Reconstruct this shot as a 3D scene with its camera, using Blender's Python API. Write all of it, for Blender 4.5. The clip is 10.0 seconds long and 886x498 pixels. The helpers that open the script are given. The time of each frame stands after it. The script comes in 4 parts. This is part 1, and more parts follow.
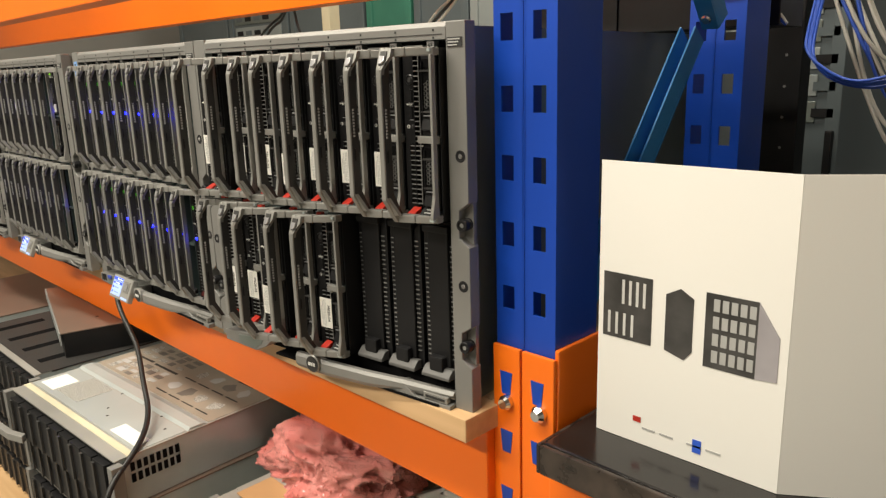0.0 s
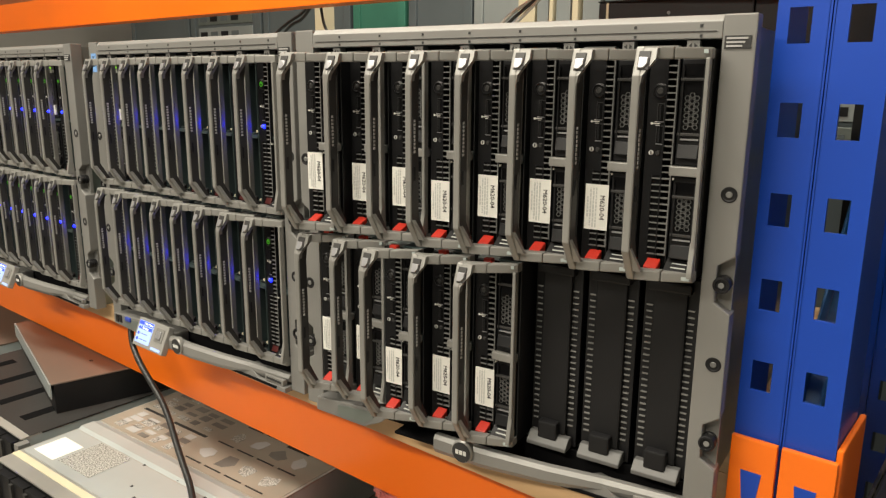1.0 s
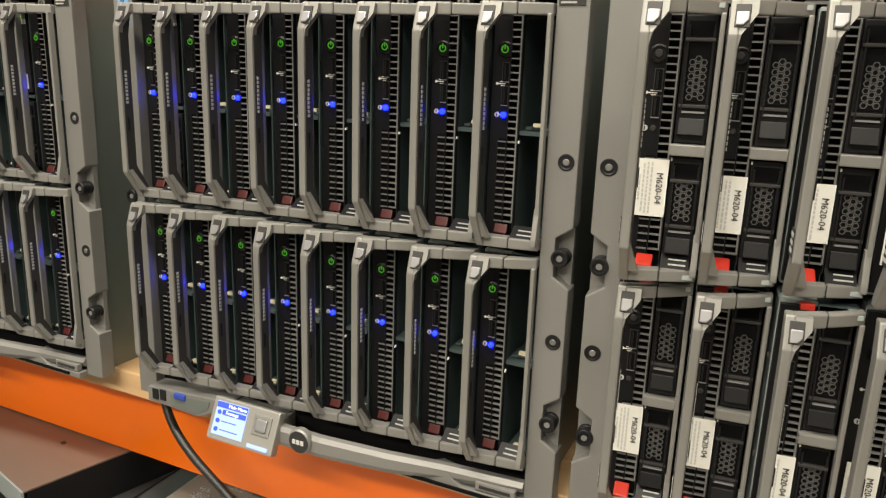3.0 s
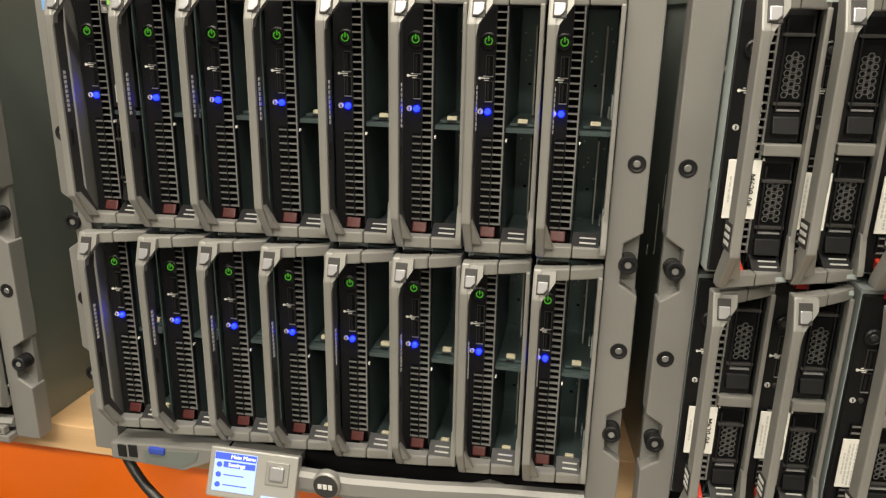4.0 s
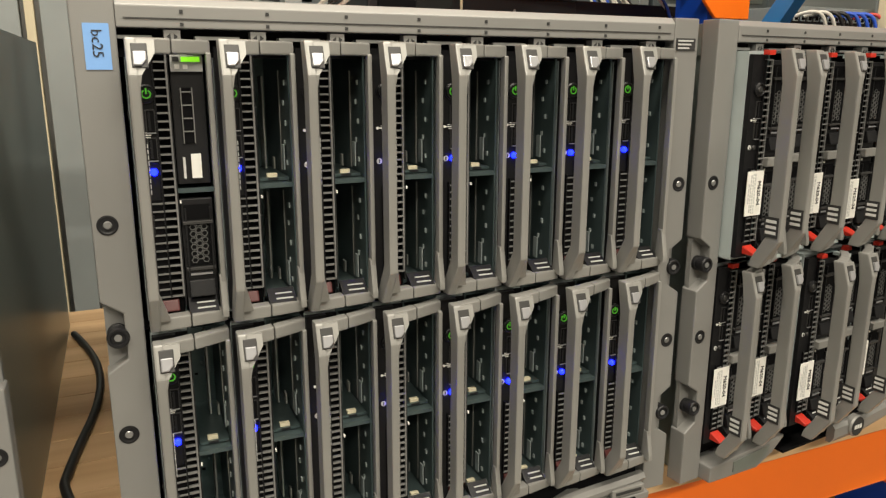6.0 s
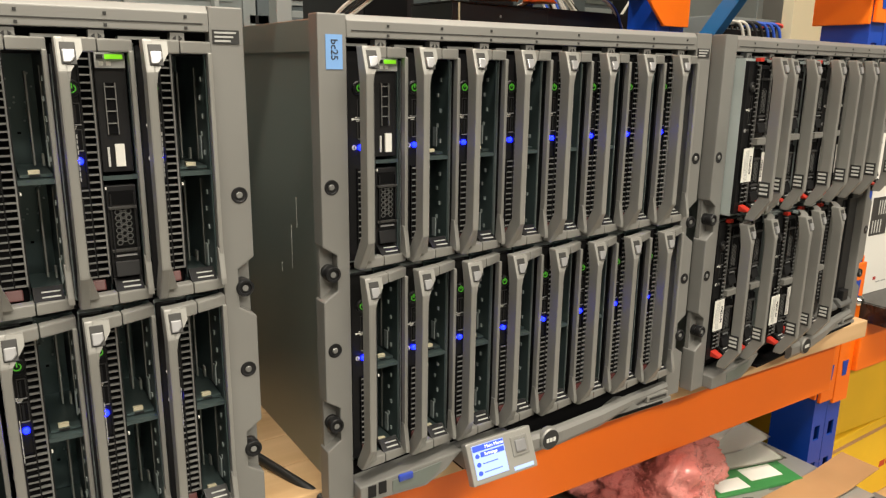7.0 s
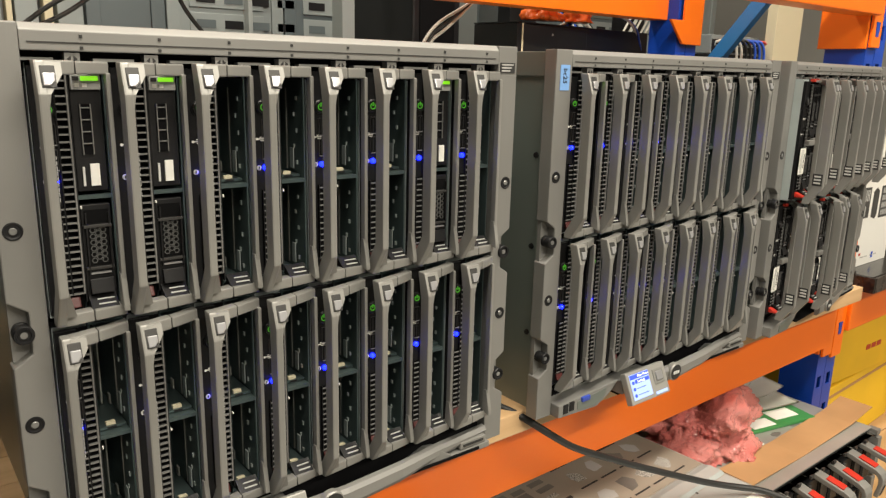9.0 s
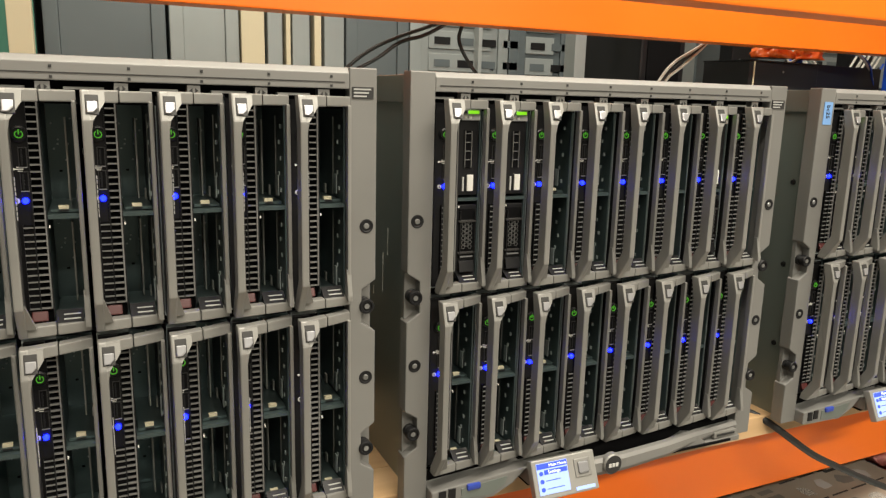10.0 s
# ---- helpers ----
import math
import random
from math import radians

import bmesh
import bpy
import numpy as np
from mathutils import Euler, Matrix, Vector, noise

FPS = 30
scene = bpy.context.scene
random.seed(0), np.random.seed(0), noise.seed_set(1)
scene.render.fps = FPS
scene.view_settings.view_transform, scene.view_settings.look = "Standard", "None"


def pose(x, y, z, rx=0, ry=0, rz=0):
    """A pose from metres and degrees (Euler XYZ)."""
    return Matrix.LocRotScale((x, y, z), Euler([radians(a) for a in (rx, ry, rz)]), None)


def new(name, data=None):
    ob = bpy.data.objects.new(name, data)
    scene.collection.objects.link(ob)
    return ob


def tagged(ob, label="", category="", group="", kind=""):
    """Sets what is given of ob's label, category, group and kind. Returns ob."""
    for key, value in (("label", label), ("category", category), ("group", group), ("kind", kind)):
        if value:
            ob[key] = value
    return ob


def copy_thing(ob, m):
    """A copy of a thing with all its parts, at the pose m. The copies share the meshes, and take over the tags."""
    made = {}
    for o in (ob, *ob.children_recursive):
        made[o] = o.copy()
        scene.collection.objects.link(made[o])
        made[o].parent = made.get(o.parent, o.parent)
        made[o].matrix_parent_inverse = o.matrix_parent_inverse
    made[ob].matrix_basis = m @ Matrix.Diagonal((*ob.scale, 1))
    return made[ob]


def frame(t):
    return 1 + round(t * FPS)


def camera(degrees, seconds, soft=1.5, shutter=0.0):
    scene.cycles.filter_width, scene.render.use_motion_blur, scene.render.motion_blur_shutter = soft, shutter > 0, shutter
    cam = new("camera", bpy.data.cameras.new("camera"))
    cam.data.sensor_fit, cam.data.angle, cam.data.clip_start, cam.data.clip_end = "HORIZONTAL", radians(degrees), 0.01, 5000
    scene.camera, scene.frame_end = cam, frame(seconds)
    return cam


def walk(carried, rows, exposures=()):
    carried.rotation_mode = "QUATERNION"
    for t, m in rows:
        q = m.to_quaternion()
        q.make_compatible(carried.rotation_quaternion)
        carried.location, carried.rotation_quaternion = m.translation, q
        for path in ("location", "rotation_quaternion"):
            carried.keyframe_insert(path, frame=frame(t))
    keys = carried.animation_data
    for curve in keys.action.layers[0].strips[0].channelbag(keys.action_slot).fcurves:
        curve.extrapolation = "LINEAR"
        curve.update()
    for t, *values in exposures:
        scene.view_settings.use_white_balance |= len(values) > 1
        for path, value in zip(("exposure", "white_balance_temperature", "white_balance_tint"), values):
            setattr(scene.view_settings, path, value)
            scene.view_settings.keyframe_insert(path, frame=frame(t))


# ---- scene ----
cam = camera(61.81, 10.0, soft=1.3)

PATH = [
    (0, 1.5206, -0.5311, 1.4059, 76.21, 1.67, 44.88),
    (0.5, 1.3389, -0.5206, 1.4005, 76.02, -0.3, 44.7),
    (1, 1.1671, -0.5603, 1.4013, 77.12, -0.4, 39.51),
    (1.5, 1.0089, -0.6087, 1.4119, 76.88, -0.41, 34.16),
    (2, 0.8752, -0.5961, 1.3911, 76.98, -0.63, 32.94),
    (2.5, 0.7453, -0.551, 1.393, 77.18, -1.34, 30.18),
    (3, 0.6332, -0.5498, 1.3826, 75.88, -1.95, 25.94),
    (4.3, 0.3850, -0.5300, 1.4140, 71.85, -0.00, 7.59),
    (4.5, 0.3460, -0.5170, 1.4100, 71.58, 0.76, 5.37),
    (4.7, 0.2980, -0.5160, 1.3960, 73.85, 0.58, 2.51),
    (5, 0.2630, -0.5160, 1.4030, 73.65, -0.86, -0.34),
    (5.2, 0.2230, -0.5070, 1.4110, 72.38, -1.43, -4.39),
    (6.3, -0.05, -0.52, 1.407, 77.677, 0.028, -27.775),
    (6.5, -0.0918, -0.5382, 1.409, 77.63, -0.46, -28.7),
    (7, -0.2463, -0.5706, 1.4117, 76.22, -0.78, -32.66),
    (7.5, -0.3481, -0.5746, 1.4238, 76.38, -1.81, -34.91),
    (8, -0.4477, -0.5448, 1.4251, 75.04, -2.15, -38.26),
    (8.5, -0.5412, -0.535, 1.4306, 75.31, -1.72, -39.86),
    (9, -0.6133, -0.5742, 1.4288, 76.33, -1.38, -38.42),
    (9.5, -0.7154, -0.6271, 1.4254, 78.0, -0.87, -31.65),
    (10, -0.8095, -0.6432, 1.4289, 78.47, -1.5, -24.92),
]
walk(cam, [(r[0], pose(*r[1:])) for r in PATH])

# ---- light ----
world = bpy.data.worlds.new("world")
scene.world = world
world.use_nodes = True
world.node_tree.nodes["Background"].inputs[0].default_value = (0.9, 0.95, 1.0, 1)
world.node_tree.nodes["Background"].inputs[1].default_value = 0.02
scene.view_settings.exposure = -0.06


def assumed_ceiling_lamp(x, y, z, sx, sy, watts, tilt=0):
    d = bpy.data.lights.new("ceiling_light", "AREA")
    d.shape, d.size, d.size_y, d.energy, d.color = "RECTANGLE", sx, sy, watts, (1.0, 0.92, 0.77)
    ob = new("ceiling_light", d)
    ob.matrix_world = pose(x, y, z, tilt, 0, 0)
    return ob


# assumed, none in view: overhead key, added front fill, one brightening the cabinets behind
assumed_ceiling_lamp(0.1, -0.80, 3.1, 2.6, 0.2, 100)
assumed_ceiling_lamp(0.1, -2.60, 3.1, 2.6, 0.2, 138)
assumed_ceiling_lamp(0.3, 1.20, 3.1, 3.0, 0.3, 46)


# ---- materials ----
def mat(name, col, rough=0.5, metal=0.0, var=0.12, scale=40, bump=0.05, bscale=300, emit=None, estr=0, stretch=(1, 1, 1), trans=0, coat=0, speck=0.0, tone=None, piece=0.0, gloss=0.5):
    m = bpy.data.materials.new(name)
    m.use_nodes = True
    nt = m.node_tree
    n, l = nt.nodes, nt.links
    b = n["Principled BSDF"]
    b.inputs["Roughness"].default_value, b.inputs["Metallic"].default_value = rough, metal
    b.inputs["Specular IOR Level"].default_value = gloss
    if trans:
        b.inputs["Transmission Weight"].default_value = trans
    if coat:
        b.inputs["Coat Weight"].default_value = coat
    tc = n.new("ShaderNodeTexCoord")
    mp = n.new("ShaderNodeMapping")
    mp.inputs["Scale"].default_value = stretch
    l.new(tc.outputs["Object"], mp.inputs[0])
    big, fine = n.new("ShaderNodeTexNoise"), n.new("ShaderNodeTexNoise")
    for q, s, d in ((big, scale / 6, 4), (fine, bscale, 3)):
        q.inputs["Scale"].default_value, q.inputs["Detail"].default_value = s, d
        l.new(mp.outputs[0], q.inputs["Vector"])
    mix = n.new("ShaderNodeMix")
    mix.data_type = "RGBA"
    lo = [c * (1 - var) for c in col]
    hi = [min(1, c * (1 + var)) for c in col] if tone is None else tone
    mix.inputs[6].default_value, mix.inputs[7].default_value = (*lo, 1), (*hi, 1)
    ramp = n.new("ShaderNodeMapRange")
    ramp.inputs[1].default_value, ramp.inputs[2].default_value = 0.32, 0.68
    l.new(big.outputs[0], ramp.inputs[0])
    l.new(ramp.outputs[0], mix.inputs[0])
    out = mix.outputs[2]
    if speck or piece:
        hs = n.new("ShaderNodeHueSaturation")
        l.new(out, hs.inputs["Color"])
        val = n.new("ShaderNodeMapRange")
        if piece:
            oi = n.new("ShaderNodeObjectInfo")
            l.new(oi.outputs["Random"], val.inputs[0])
            val.inputs[3].default_value, val.inputs[4].default_value = 1 - piece, 1 + piece
        else:
            l.new(fine.outputs[0], val.inputs[0])
            val.inputs[1].default_value, val.inputs[2].default_value = 0.35, 0.65
            val.inputs[3].default_value, val.inputs[4].default_value = 1 - speck, 1 + speck
        l.new(val.outputs[0], hs.inputs["Value"])
        out = hs.outputs[0]
    l.new(out, b.inputs["Base Color"])
    rr = n.new("ShaderNodeMapRange")
    rr.inputs[3].default_value, rr.inputs[4].default_value = max(0.03, rough - 0.1), min(1, rough + 0.1)
    l.new(big.outputs[0], rr.inputs[0])
    l.new(rr.outputs[0], b.inputs["Roughness"])
    if bump:
        bp = n.new("ShaderNodeBump")
        bp.inputs["Strength"].default_value, bp.inputs["Distance"].default_value = bump, 0.002
        l.new(fine.outputs[0], bp.inputs["Height"])
        l.new(bp.outputs[0], b.inputs["Normal"])
    if emit:
        b.inputs["Emission Color"].default_value = (*emit, 1)
        b.inputs["Emission Strength"].default_value = estr
    return m


M = {
    "bezel": mat("bezel_grey", (0.225, 0.222, 0.212), 0.46, 0.3, 0.08, 30, 0.04, 900),
    "handle": mat("handle_grey", (0.265, 0.261, 0.246), 0.43, 0.36, 0.1, 60, 0.04, 900),
    "latch_grey": mat("latch_grey", (0.10, 0.10, 0.098), 0.55, 0.1, 0.15, 60, 0.05, 900),
    "handle_dark": mat("handle_charcoal", (0.040, 0.039, 0.038), 0.5, 0.2, 0.12, 60, 0.05, 900),
    "button": mat("button_silver", (0.36, 0.36, 0.375), 0.3, 0.5, 0.06, 60, 0.02),
    "shell": mat("shell_steel", (0.215, 0.245, 0.228), 0.32, 0.5, 0.14, 14, 0.03, 500, stretch=(1, 0.25, 1)),
    "black": mat("black_plastic", (0.010, 0.010, 0.011), 0.42, 0, 0.25, 60, 0.05, 700, gloss=0.3),
    # near-black for openings and gaps, standing in for the shade inside them
    "void": mat("inside_shade_black", (0.004, 0.004, 0.0045), 0.8, 0, 0.2, 40, 0.0, gloss=0.1),
    "face": mat("faceplate_black", (0.008, 0.008, 0.009), 0.42, 0, 0.25, 50, 0.05, 900, gloss=0.22),
    "grille": mat("grille_dark_metal", (0.24, 0.24, 0.235), 0.34, 0.45, 0.25, 80, 0.03),
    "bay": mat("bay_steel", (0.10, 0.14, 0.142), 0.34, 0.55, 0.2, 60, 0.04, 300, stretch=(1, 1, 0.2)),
    "zinc": mat("zinc_steel", (0.46, 0.52, 0.52), 0.35, 0.35, 0.12, 50, 0.03, 260),
    "cream": mat("connector_cream", (0.58, 0.53, 0.38), 0.5, 0, 0.1),
    "red": mat("red_plastic", (0.46, 0.028, 0.015), 0.4, 0, 0.12),
    "darkred": mat("dull_red_plastic", (0.065, 0.007, 0.006), 0.5, 0, 0.2),
    "white": mat("label_white", (0.80, 0.79, 0.74), 0.6, 0, 0.05, 60, 0.02),
    "ink": mat("print_black", (0.02, 0.02, 0.02), 0.6, 0, 0.1, 40, 0),
    "greyink": mat("print_grey", (0.38, 0.38, 0.37), 0.6, 0, 0.1, 40, 0),
    "paleink": mat("print_pale", (0.55, 0.55, 0.53), 0.5, 0, 0.1, 40, 0),
    "blue_led": mat("blue_led", (0.01, 0.02, 0.35), 0.35, 0, 0, 10, 0, emit=(0.0012, 0.0030, 1.0), estr=40),
    "green_led": mat("green_led", (0.04, 0.26, 0.02), 0.3, 0, 0, 10, 0, emit=(0.16, 0.8, 0.04), estr=0.24),
    "lime": mat("green_lamp", (0.2, 0.8, 0.02), 0.3, 0, 0, 10, 0, emit=(0.3, 0.9, 0.02), estr=0.8),
    "screen": mat("screen_pale_blue", (0.3, 0.4, 0.8), 0.2, 0, 0, 10, 0, emit=(0.40, 0.55, 1.0), estr=0.6),
    "screen_bar": mat("screen_blue", (0.05, 0.08, 0.6), 0.2, 0, 0, 10, 0, emit=(0.03, 0.08, 0.85), estr=0.8),
    "screen_text": mat("screen_white", (0.8, 0.85, 1), 0.2, 0, 0, 10, 0, emit=(0.8, 0.88, 1.0), estr=0.9),
    "lcd_case": mat("lcd_silver", (0.34, 0.335, 0.315), 0.35, 0.35, 0.06),
    "bluelabel": mat("sticker_blue", (0.17, 0.34, 0.66), 0.6, 0, 0.06),
    "blue_sock": mat("socket_blue", (0.03, 0.06, 0.35), 0.4, 0, 0.1),
    "orange": mat("rack_orange", (0.92, 0.175, 0.004), 0.42, 0, 0.07, 14, 0.05, 160, coat=0.1),
    "rackblue": mat("rack_blue", (0.004, 0.052, 0.40), 0.38, 0, 0.14, 14, 0.05, 160, coat=0.05),
    "paleblue": mat("brace_blue", (0.022, 0.18, 0.46), 0.36, 0, 0.12, 18, 0.04, 200, coat=0.2),
    "wood": mat("deck_wood", (0.52, 0.32, 0.15), 0.55, 0, 0.16, 36, 0.12, 220, stretch=(0.25, 3.5, 3.5), tone=(0.66, 0.44, 0.24), piece=0.07),
    "galv": mat("galvanised_lid", (0.42, 0.415, 0.385), 0.36, 0.45, 0.18, 26, 0.04, 300),
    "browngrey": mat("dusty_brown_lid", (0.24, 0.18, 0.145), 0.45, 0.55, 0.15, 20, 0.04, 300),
    "darklid": mat("label_dark_print", (0.17, 0.165, 0.15), 0.5, 0.2, 0.3, 60, 0.02),
    "card": mat("white_card", (0.80, 0.785, 0.745), 0.5, 0, 0.03, 12, 0.02),
    "cardpic": mat("picture_dark", (0.05, 0.048, 0.046), 0.5, 0, 0.45, 160, 0.0),
    "cardpic2": mat("picture_grey", (0.36, 0.34, 0.36), 0.5, 0, 0.2, 60, 0.0),
    "cable": mat("cable_black", (0.015, 0.015, 0.015), 0.45, 0, 0.1),
    "wcable": mat("cable_white", (0.62, 0.60, 0.54), 0.45, 0, 0.1),
    "bcable": mat("cable_blue", (0.03, 0.10, 0.55), 0.45, 0, 0.1),
    "rcable": mat("cable_red", (0.5, 0.05, 0.04), 0.45, 0, 0.1),
    "cab": mat("cabinet_blue_grey", (0.125, 0.15, 0.16), 0.35, 0.2, 0.15, 9, 0.02),
    "cab2": mat("cabinet_light_grey", (0.30, 0.33, 0.33), 0.4, 0.2, 0.15, 12, 0.02),
    "beige": mat("panel_beige", (0.66, 0.58, 0.40), 0.5, 0, 0.06, 8, 0.02),
    "teal": mat("panel_green", (0.05, 0.20, 0.14), 0.5, 0, 0.2, 20, 0.02),
    "yellow": mat("carton_yellow", (0.78, 0.50, 0.02), 0.55, 0, 0.1, 20, 0.05, 120),
    "floor": mat("floor_concrete", (0.22, 0.21, 0.19), 0.55, 0, 0.2, 12, 0.08, 90, speck=0.1),
    "wall": mat("wall_paint", (0.42, 0.41, 0.38), 0.7, 0, 0.06, 6, 0.03, 60),
    "pcb": mat("board_green", (0.05, 0.24, 0.07), 0.4, 0, 0.15),
    "kraft": mat("kraft_paper", (0.42, 0.24, 0.11), 0.55, 0, 0.15, 40, 0.06),
    "table": mat("black_gloss_laminate", (0.014, 0.012, 0.011), 0.2, 0, 0.4, 40, 0.01),
    "orangebag": mat("orange_plastic_bag", (0.85, 0.16, 0.02), 0.35, 0, 0.15, 60, 0.25, 60),
    "panelwhite": mat("pale_steel", (0.44, 0.47, 0.465), 0.32, 0.25, 0.08, 30, 0.02),
    "printed": mat("printed_lid", (0.31, 0.28, 0.23), 0.42, 0.15, 0.12, 40, 0.03, 300),
    "speckled": mat("speckled_print", (0.22, 0.22, 0.20), 0.5, 0.1, 0.7, 2600, 0.0, tone=(0.62, 0.62, 0.58)),
    "tableedge": mat("worn_black_edge", (0.022, 0.017, 0.014), 0.28, 0, 0.7, 160, 0.04, 120, tone=(0.06, 0.045, 0.036)),
    "chrome": mat("chrome", (0.75, 0.75, 0.75), 0.18, 1.0, 0.05, 40, 0),
}


def wrap_material():
    m = mat("pink_bubble_wrap", (1.0, 0.27, 0.24), 0.16, 0, 0.1, 60, 0.0, tone=(1.0, 0.42, 0.38), trans=0.08, coat=0.8)
    nt = m.node_tree
    b = nt.nodes["Principled BSDF"]
    v = nt.nodes.new("ShaderNodeTexVoronoi")
    v.inputs["Scale"].default_value = 150
    nz = nt.nodes.new("ShaderNodeTexNoise")
    nz.inputs["Scale"].default_value = 28
    ad = nt.nodes.new("ShaderNodeMath")
    ad.operation = "ADD"
    bp = nt.nodes.new("ShaderNodeBump")
    bp.invert = True
    bp.inputs["Strength"].default_value, bp.inputs["Distance"].default_value = 0.8, 0.004
    nt.links.new(v.outputs["Distance"], ad.inputs[0])
    nt.links.new(nz.outputs[0], ad.inputs[1])
    nt.links.new(ad.outputs[0], bp.inputs["Height"])
    nt.links.new(bp.outputs[0], b.inputs["Normal"])
    return m


M["wrap"] = wrap_material()


# ---- mesh helpers ----
def box(bm, x0, x1, y0, y1, z0, z1, bev=0.0):
    r = bmesh.ops.create_cube(bm, size=1.0)
    for v in r["verts"]:
        v.co = Vector((x0 + (v.co.x + 0.5) * (x1 - x0), y0 + (v.co.y + 0.5) * (y1 - y0), z0 + (v.co.z + 0.5) * (z1 - z0)))
    if bev:
        es = list({e for v in r["verts"] for e in v.link_edges})
        bmesh.ops.bevel(bm, geom=es, offset=bev, segments=2, profile=0.6, affect="EDGES")
    return bm


def bx(*a, bev=0.0):
    return box(bmesh.new(), *a, bev=bev)


def prism(pts, axis, a, b, bm=None, bev=0.0):
    """A polygon drawn in two axes, pushed along the third from a to b."""
    bm = bm or bmesh.new()
    put = {"x": lambda p, t: (t, p[0], p[1]), "y": lambda p, t: (p[0], t, p[1]), "z": lambda p, t: (p[0], p[1], t)}[axis]
    lo = [bm.verts.new(put(p, a)) for p in pts]
    hi = [bm.verts.new(put(p, b)) for p in pts]
    n = len(pts)
    fs = [bm.faces.new(lo), bm.faces.new(hi[::-1])]
    for i in range(n):
        fs.append(bm.faces.new((lo[i], hi[i], hi[(i + 1) % n], lo[(i + 1) % n])))
    bmesh.ops.recalc_face_normals(bm, faces=fs)
    if bev:
        bmesh.ops.bevel(bm, geom=list({e for f in fs for e in f.edges}), offset=bev, segments=2, profile=0.6, affect="EDGES")
    return bm


def lathe(profile, cx, cz, seg=20, bm=None):
    """Rings (radius, y) about an axis along y through (cx, cz)."""
    bm = bm or bmesh.new()
    rings = [[bm.verts.new((cx + r * math.cos(2 * math.pi * i / seg), y, cz + r * math.sin(2 * math.pi * i / seg))) for i in range(seg)] for r, y in profile]
    fs = []
    for p, q in zip(rings, rings[1:]):
        for i in range(seg):
            fs.append(bm.faces.new((p[i], p[(i + 1) % seg], q[(i + 1) % seg], q[i])))
    fs.append(bm.faces.new(rings[0]))
    fs.append(bm.faces.new(rings[-1]))
    bmesh.ops.recalc_face_normals(bm, faces=fs)
    return bm


def part(name, bm, material, parent=None, label="", smooth=False):
    me = bpy.data.meshes.new(name)
    bm.to_mesh(me)
    bm.free()
    me.materials.append(M[material])
    if smooth:
        for p in me.polygons:
            p.use_smooth = True
    ob = new(name, me)
    if parent:
        ob.parent = parent
    if label:
        ob["label"] = label
    return ob


def thing(name, m, label, category, group="", kind=""):
    ob = new(name)
    ob.empty_display_size = 0.05
    ob.matrix_basis = m
    return tagged(ob, label, category, group, kind)


def lettering(name, text, size, material, parent, m, thick=0.0002):
    cu = bpy.data.curves.new(name, "FONT")
    cu.body, cu.size, cu.extrude, cu.resolution_u = text, size, thick, 2
    cu.align_x, cu.align_y = "CENTER", "CENTER"
    tmp = new(name, cu)
    me = bpy.data.meshes.new_from_object(tmp.evaluated_get(bpy.context.evaluated_depsgraph_get()))
    bpy.data.objects.remove(tmp)
    me.materials.clear()
    me.materials.append(M[material])
    ob = new(name, me)
    ob.parent = parent
    ob.matrix_basis = m
    return ob


def tube(name, pts, r, material, label, category, group=""):
    cu = bpy.data.curves.new(name, "CURVE")
    cu.dimensions, cu.bevel_depth, cu.bevel_resolution, cu.resolution_u = "3D", r, 3, 8
    sp = cu.splines.new("NURBS")
    sp.points.add(len(pts) - 1)
    for p, q in zip(sp.points, pts):
        p.co = (*q, 1)
    sp.use_endpoint_u, sp.order_u = True, 3
    tmp = new(name, cu)
    me = bpy.data.meshes.new_from_object(tmp.evaluated_get(bpy.context.evaluated_depsgraph_get()))
    bpy.data.objects.remove(tmp)
    me.materials.clear()
    me.materials.append(M[material])
    for p in me.polygons:
        p.use_smooth = True
    return tagged(new(name, me), label, category, group)


# ---- structure ----
DECK = 1.013      # top of the wooden deck
tagged(part("floor", bx(-4, 4, -5, 4, -0.1, 0), "floor"), "grey concrete warehouse floor", "floor", kind="structure")
tagged(part("ceiling", bx(-4, 4, -5, 4, 3.2, 3.3), "wall"), "plain painted ceiling", "ceiling", kind="structure")
tagged(part("wall_north", bx(-4, 4, 4, 4.15, 0, 3.2), "wall"), "plain painted wall behind the cabinets", "wall", kind="structure")
tagged(part("wall_south", bx(-4, 4, -5.15, -5, 0, 3.2), "wall"), "plain painted wall", "wall", kind="structure")
tagged(part("wall_west", bx(-4.15, -4, -5, 4, 0, 3.2), "wall"), "plain painted wall", "wall", kind="structure")
tagged(part("wall_east", bx(4, 4.15, -5, 4, 0, 3.2), "wall"), "plain painted wall", "wall", kind="structure")


# ---- pallet racking ----
def beam(x0, x1, y, zb, zt, label):
    t = thing("rack_beam", pose(0, 0, 0), label, "rack beam", "rack beams")
    h = zt - zb
    # a box section with a step along its top, as the boards lie in it
    prof = [(y, zb), (y + 0.05, zb), (y + 0.05, zt - 0.025), (y + 0.03, zt - 0.025), (y + 0.03, zt), (y, zt)]
    part("rail", prism(prof, "x", x0, x1, bev=0.003), "orange", t)
    return t, h


def connector(t, x0, x1, y, zb, zt):
    bm = bmesh.new()
    box(bm, x0, x1, y, y + 0.006, zb, zt, bev=0.0015)
    part("connector_plate", bm, "orange", t)
    for k in range(4):
        z = zt - 0.045 - 0.075 * k
        if z > zb + 0.02:
            cx = (x0 + x1) / 2
            part("slot", prism([(cx - 0.009, z + 0.014), (cx + 0.009, z + 0.014), (cx + 0.006, z - 0.014), (cx - 0.006, z - 0.014)], "y", y - 0.0008, y + 0.002), "rackblue", t, "blue post seen through a slot")


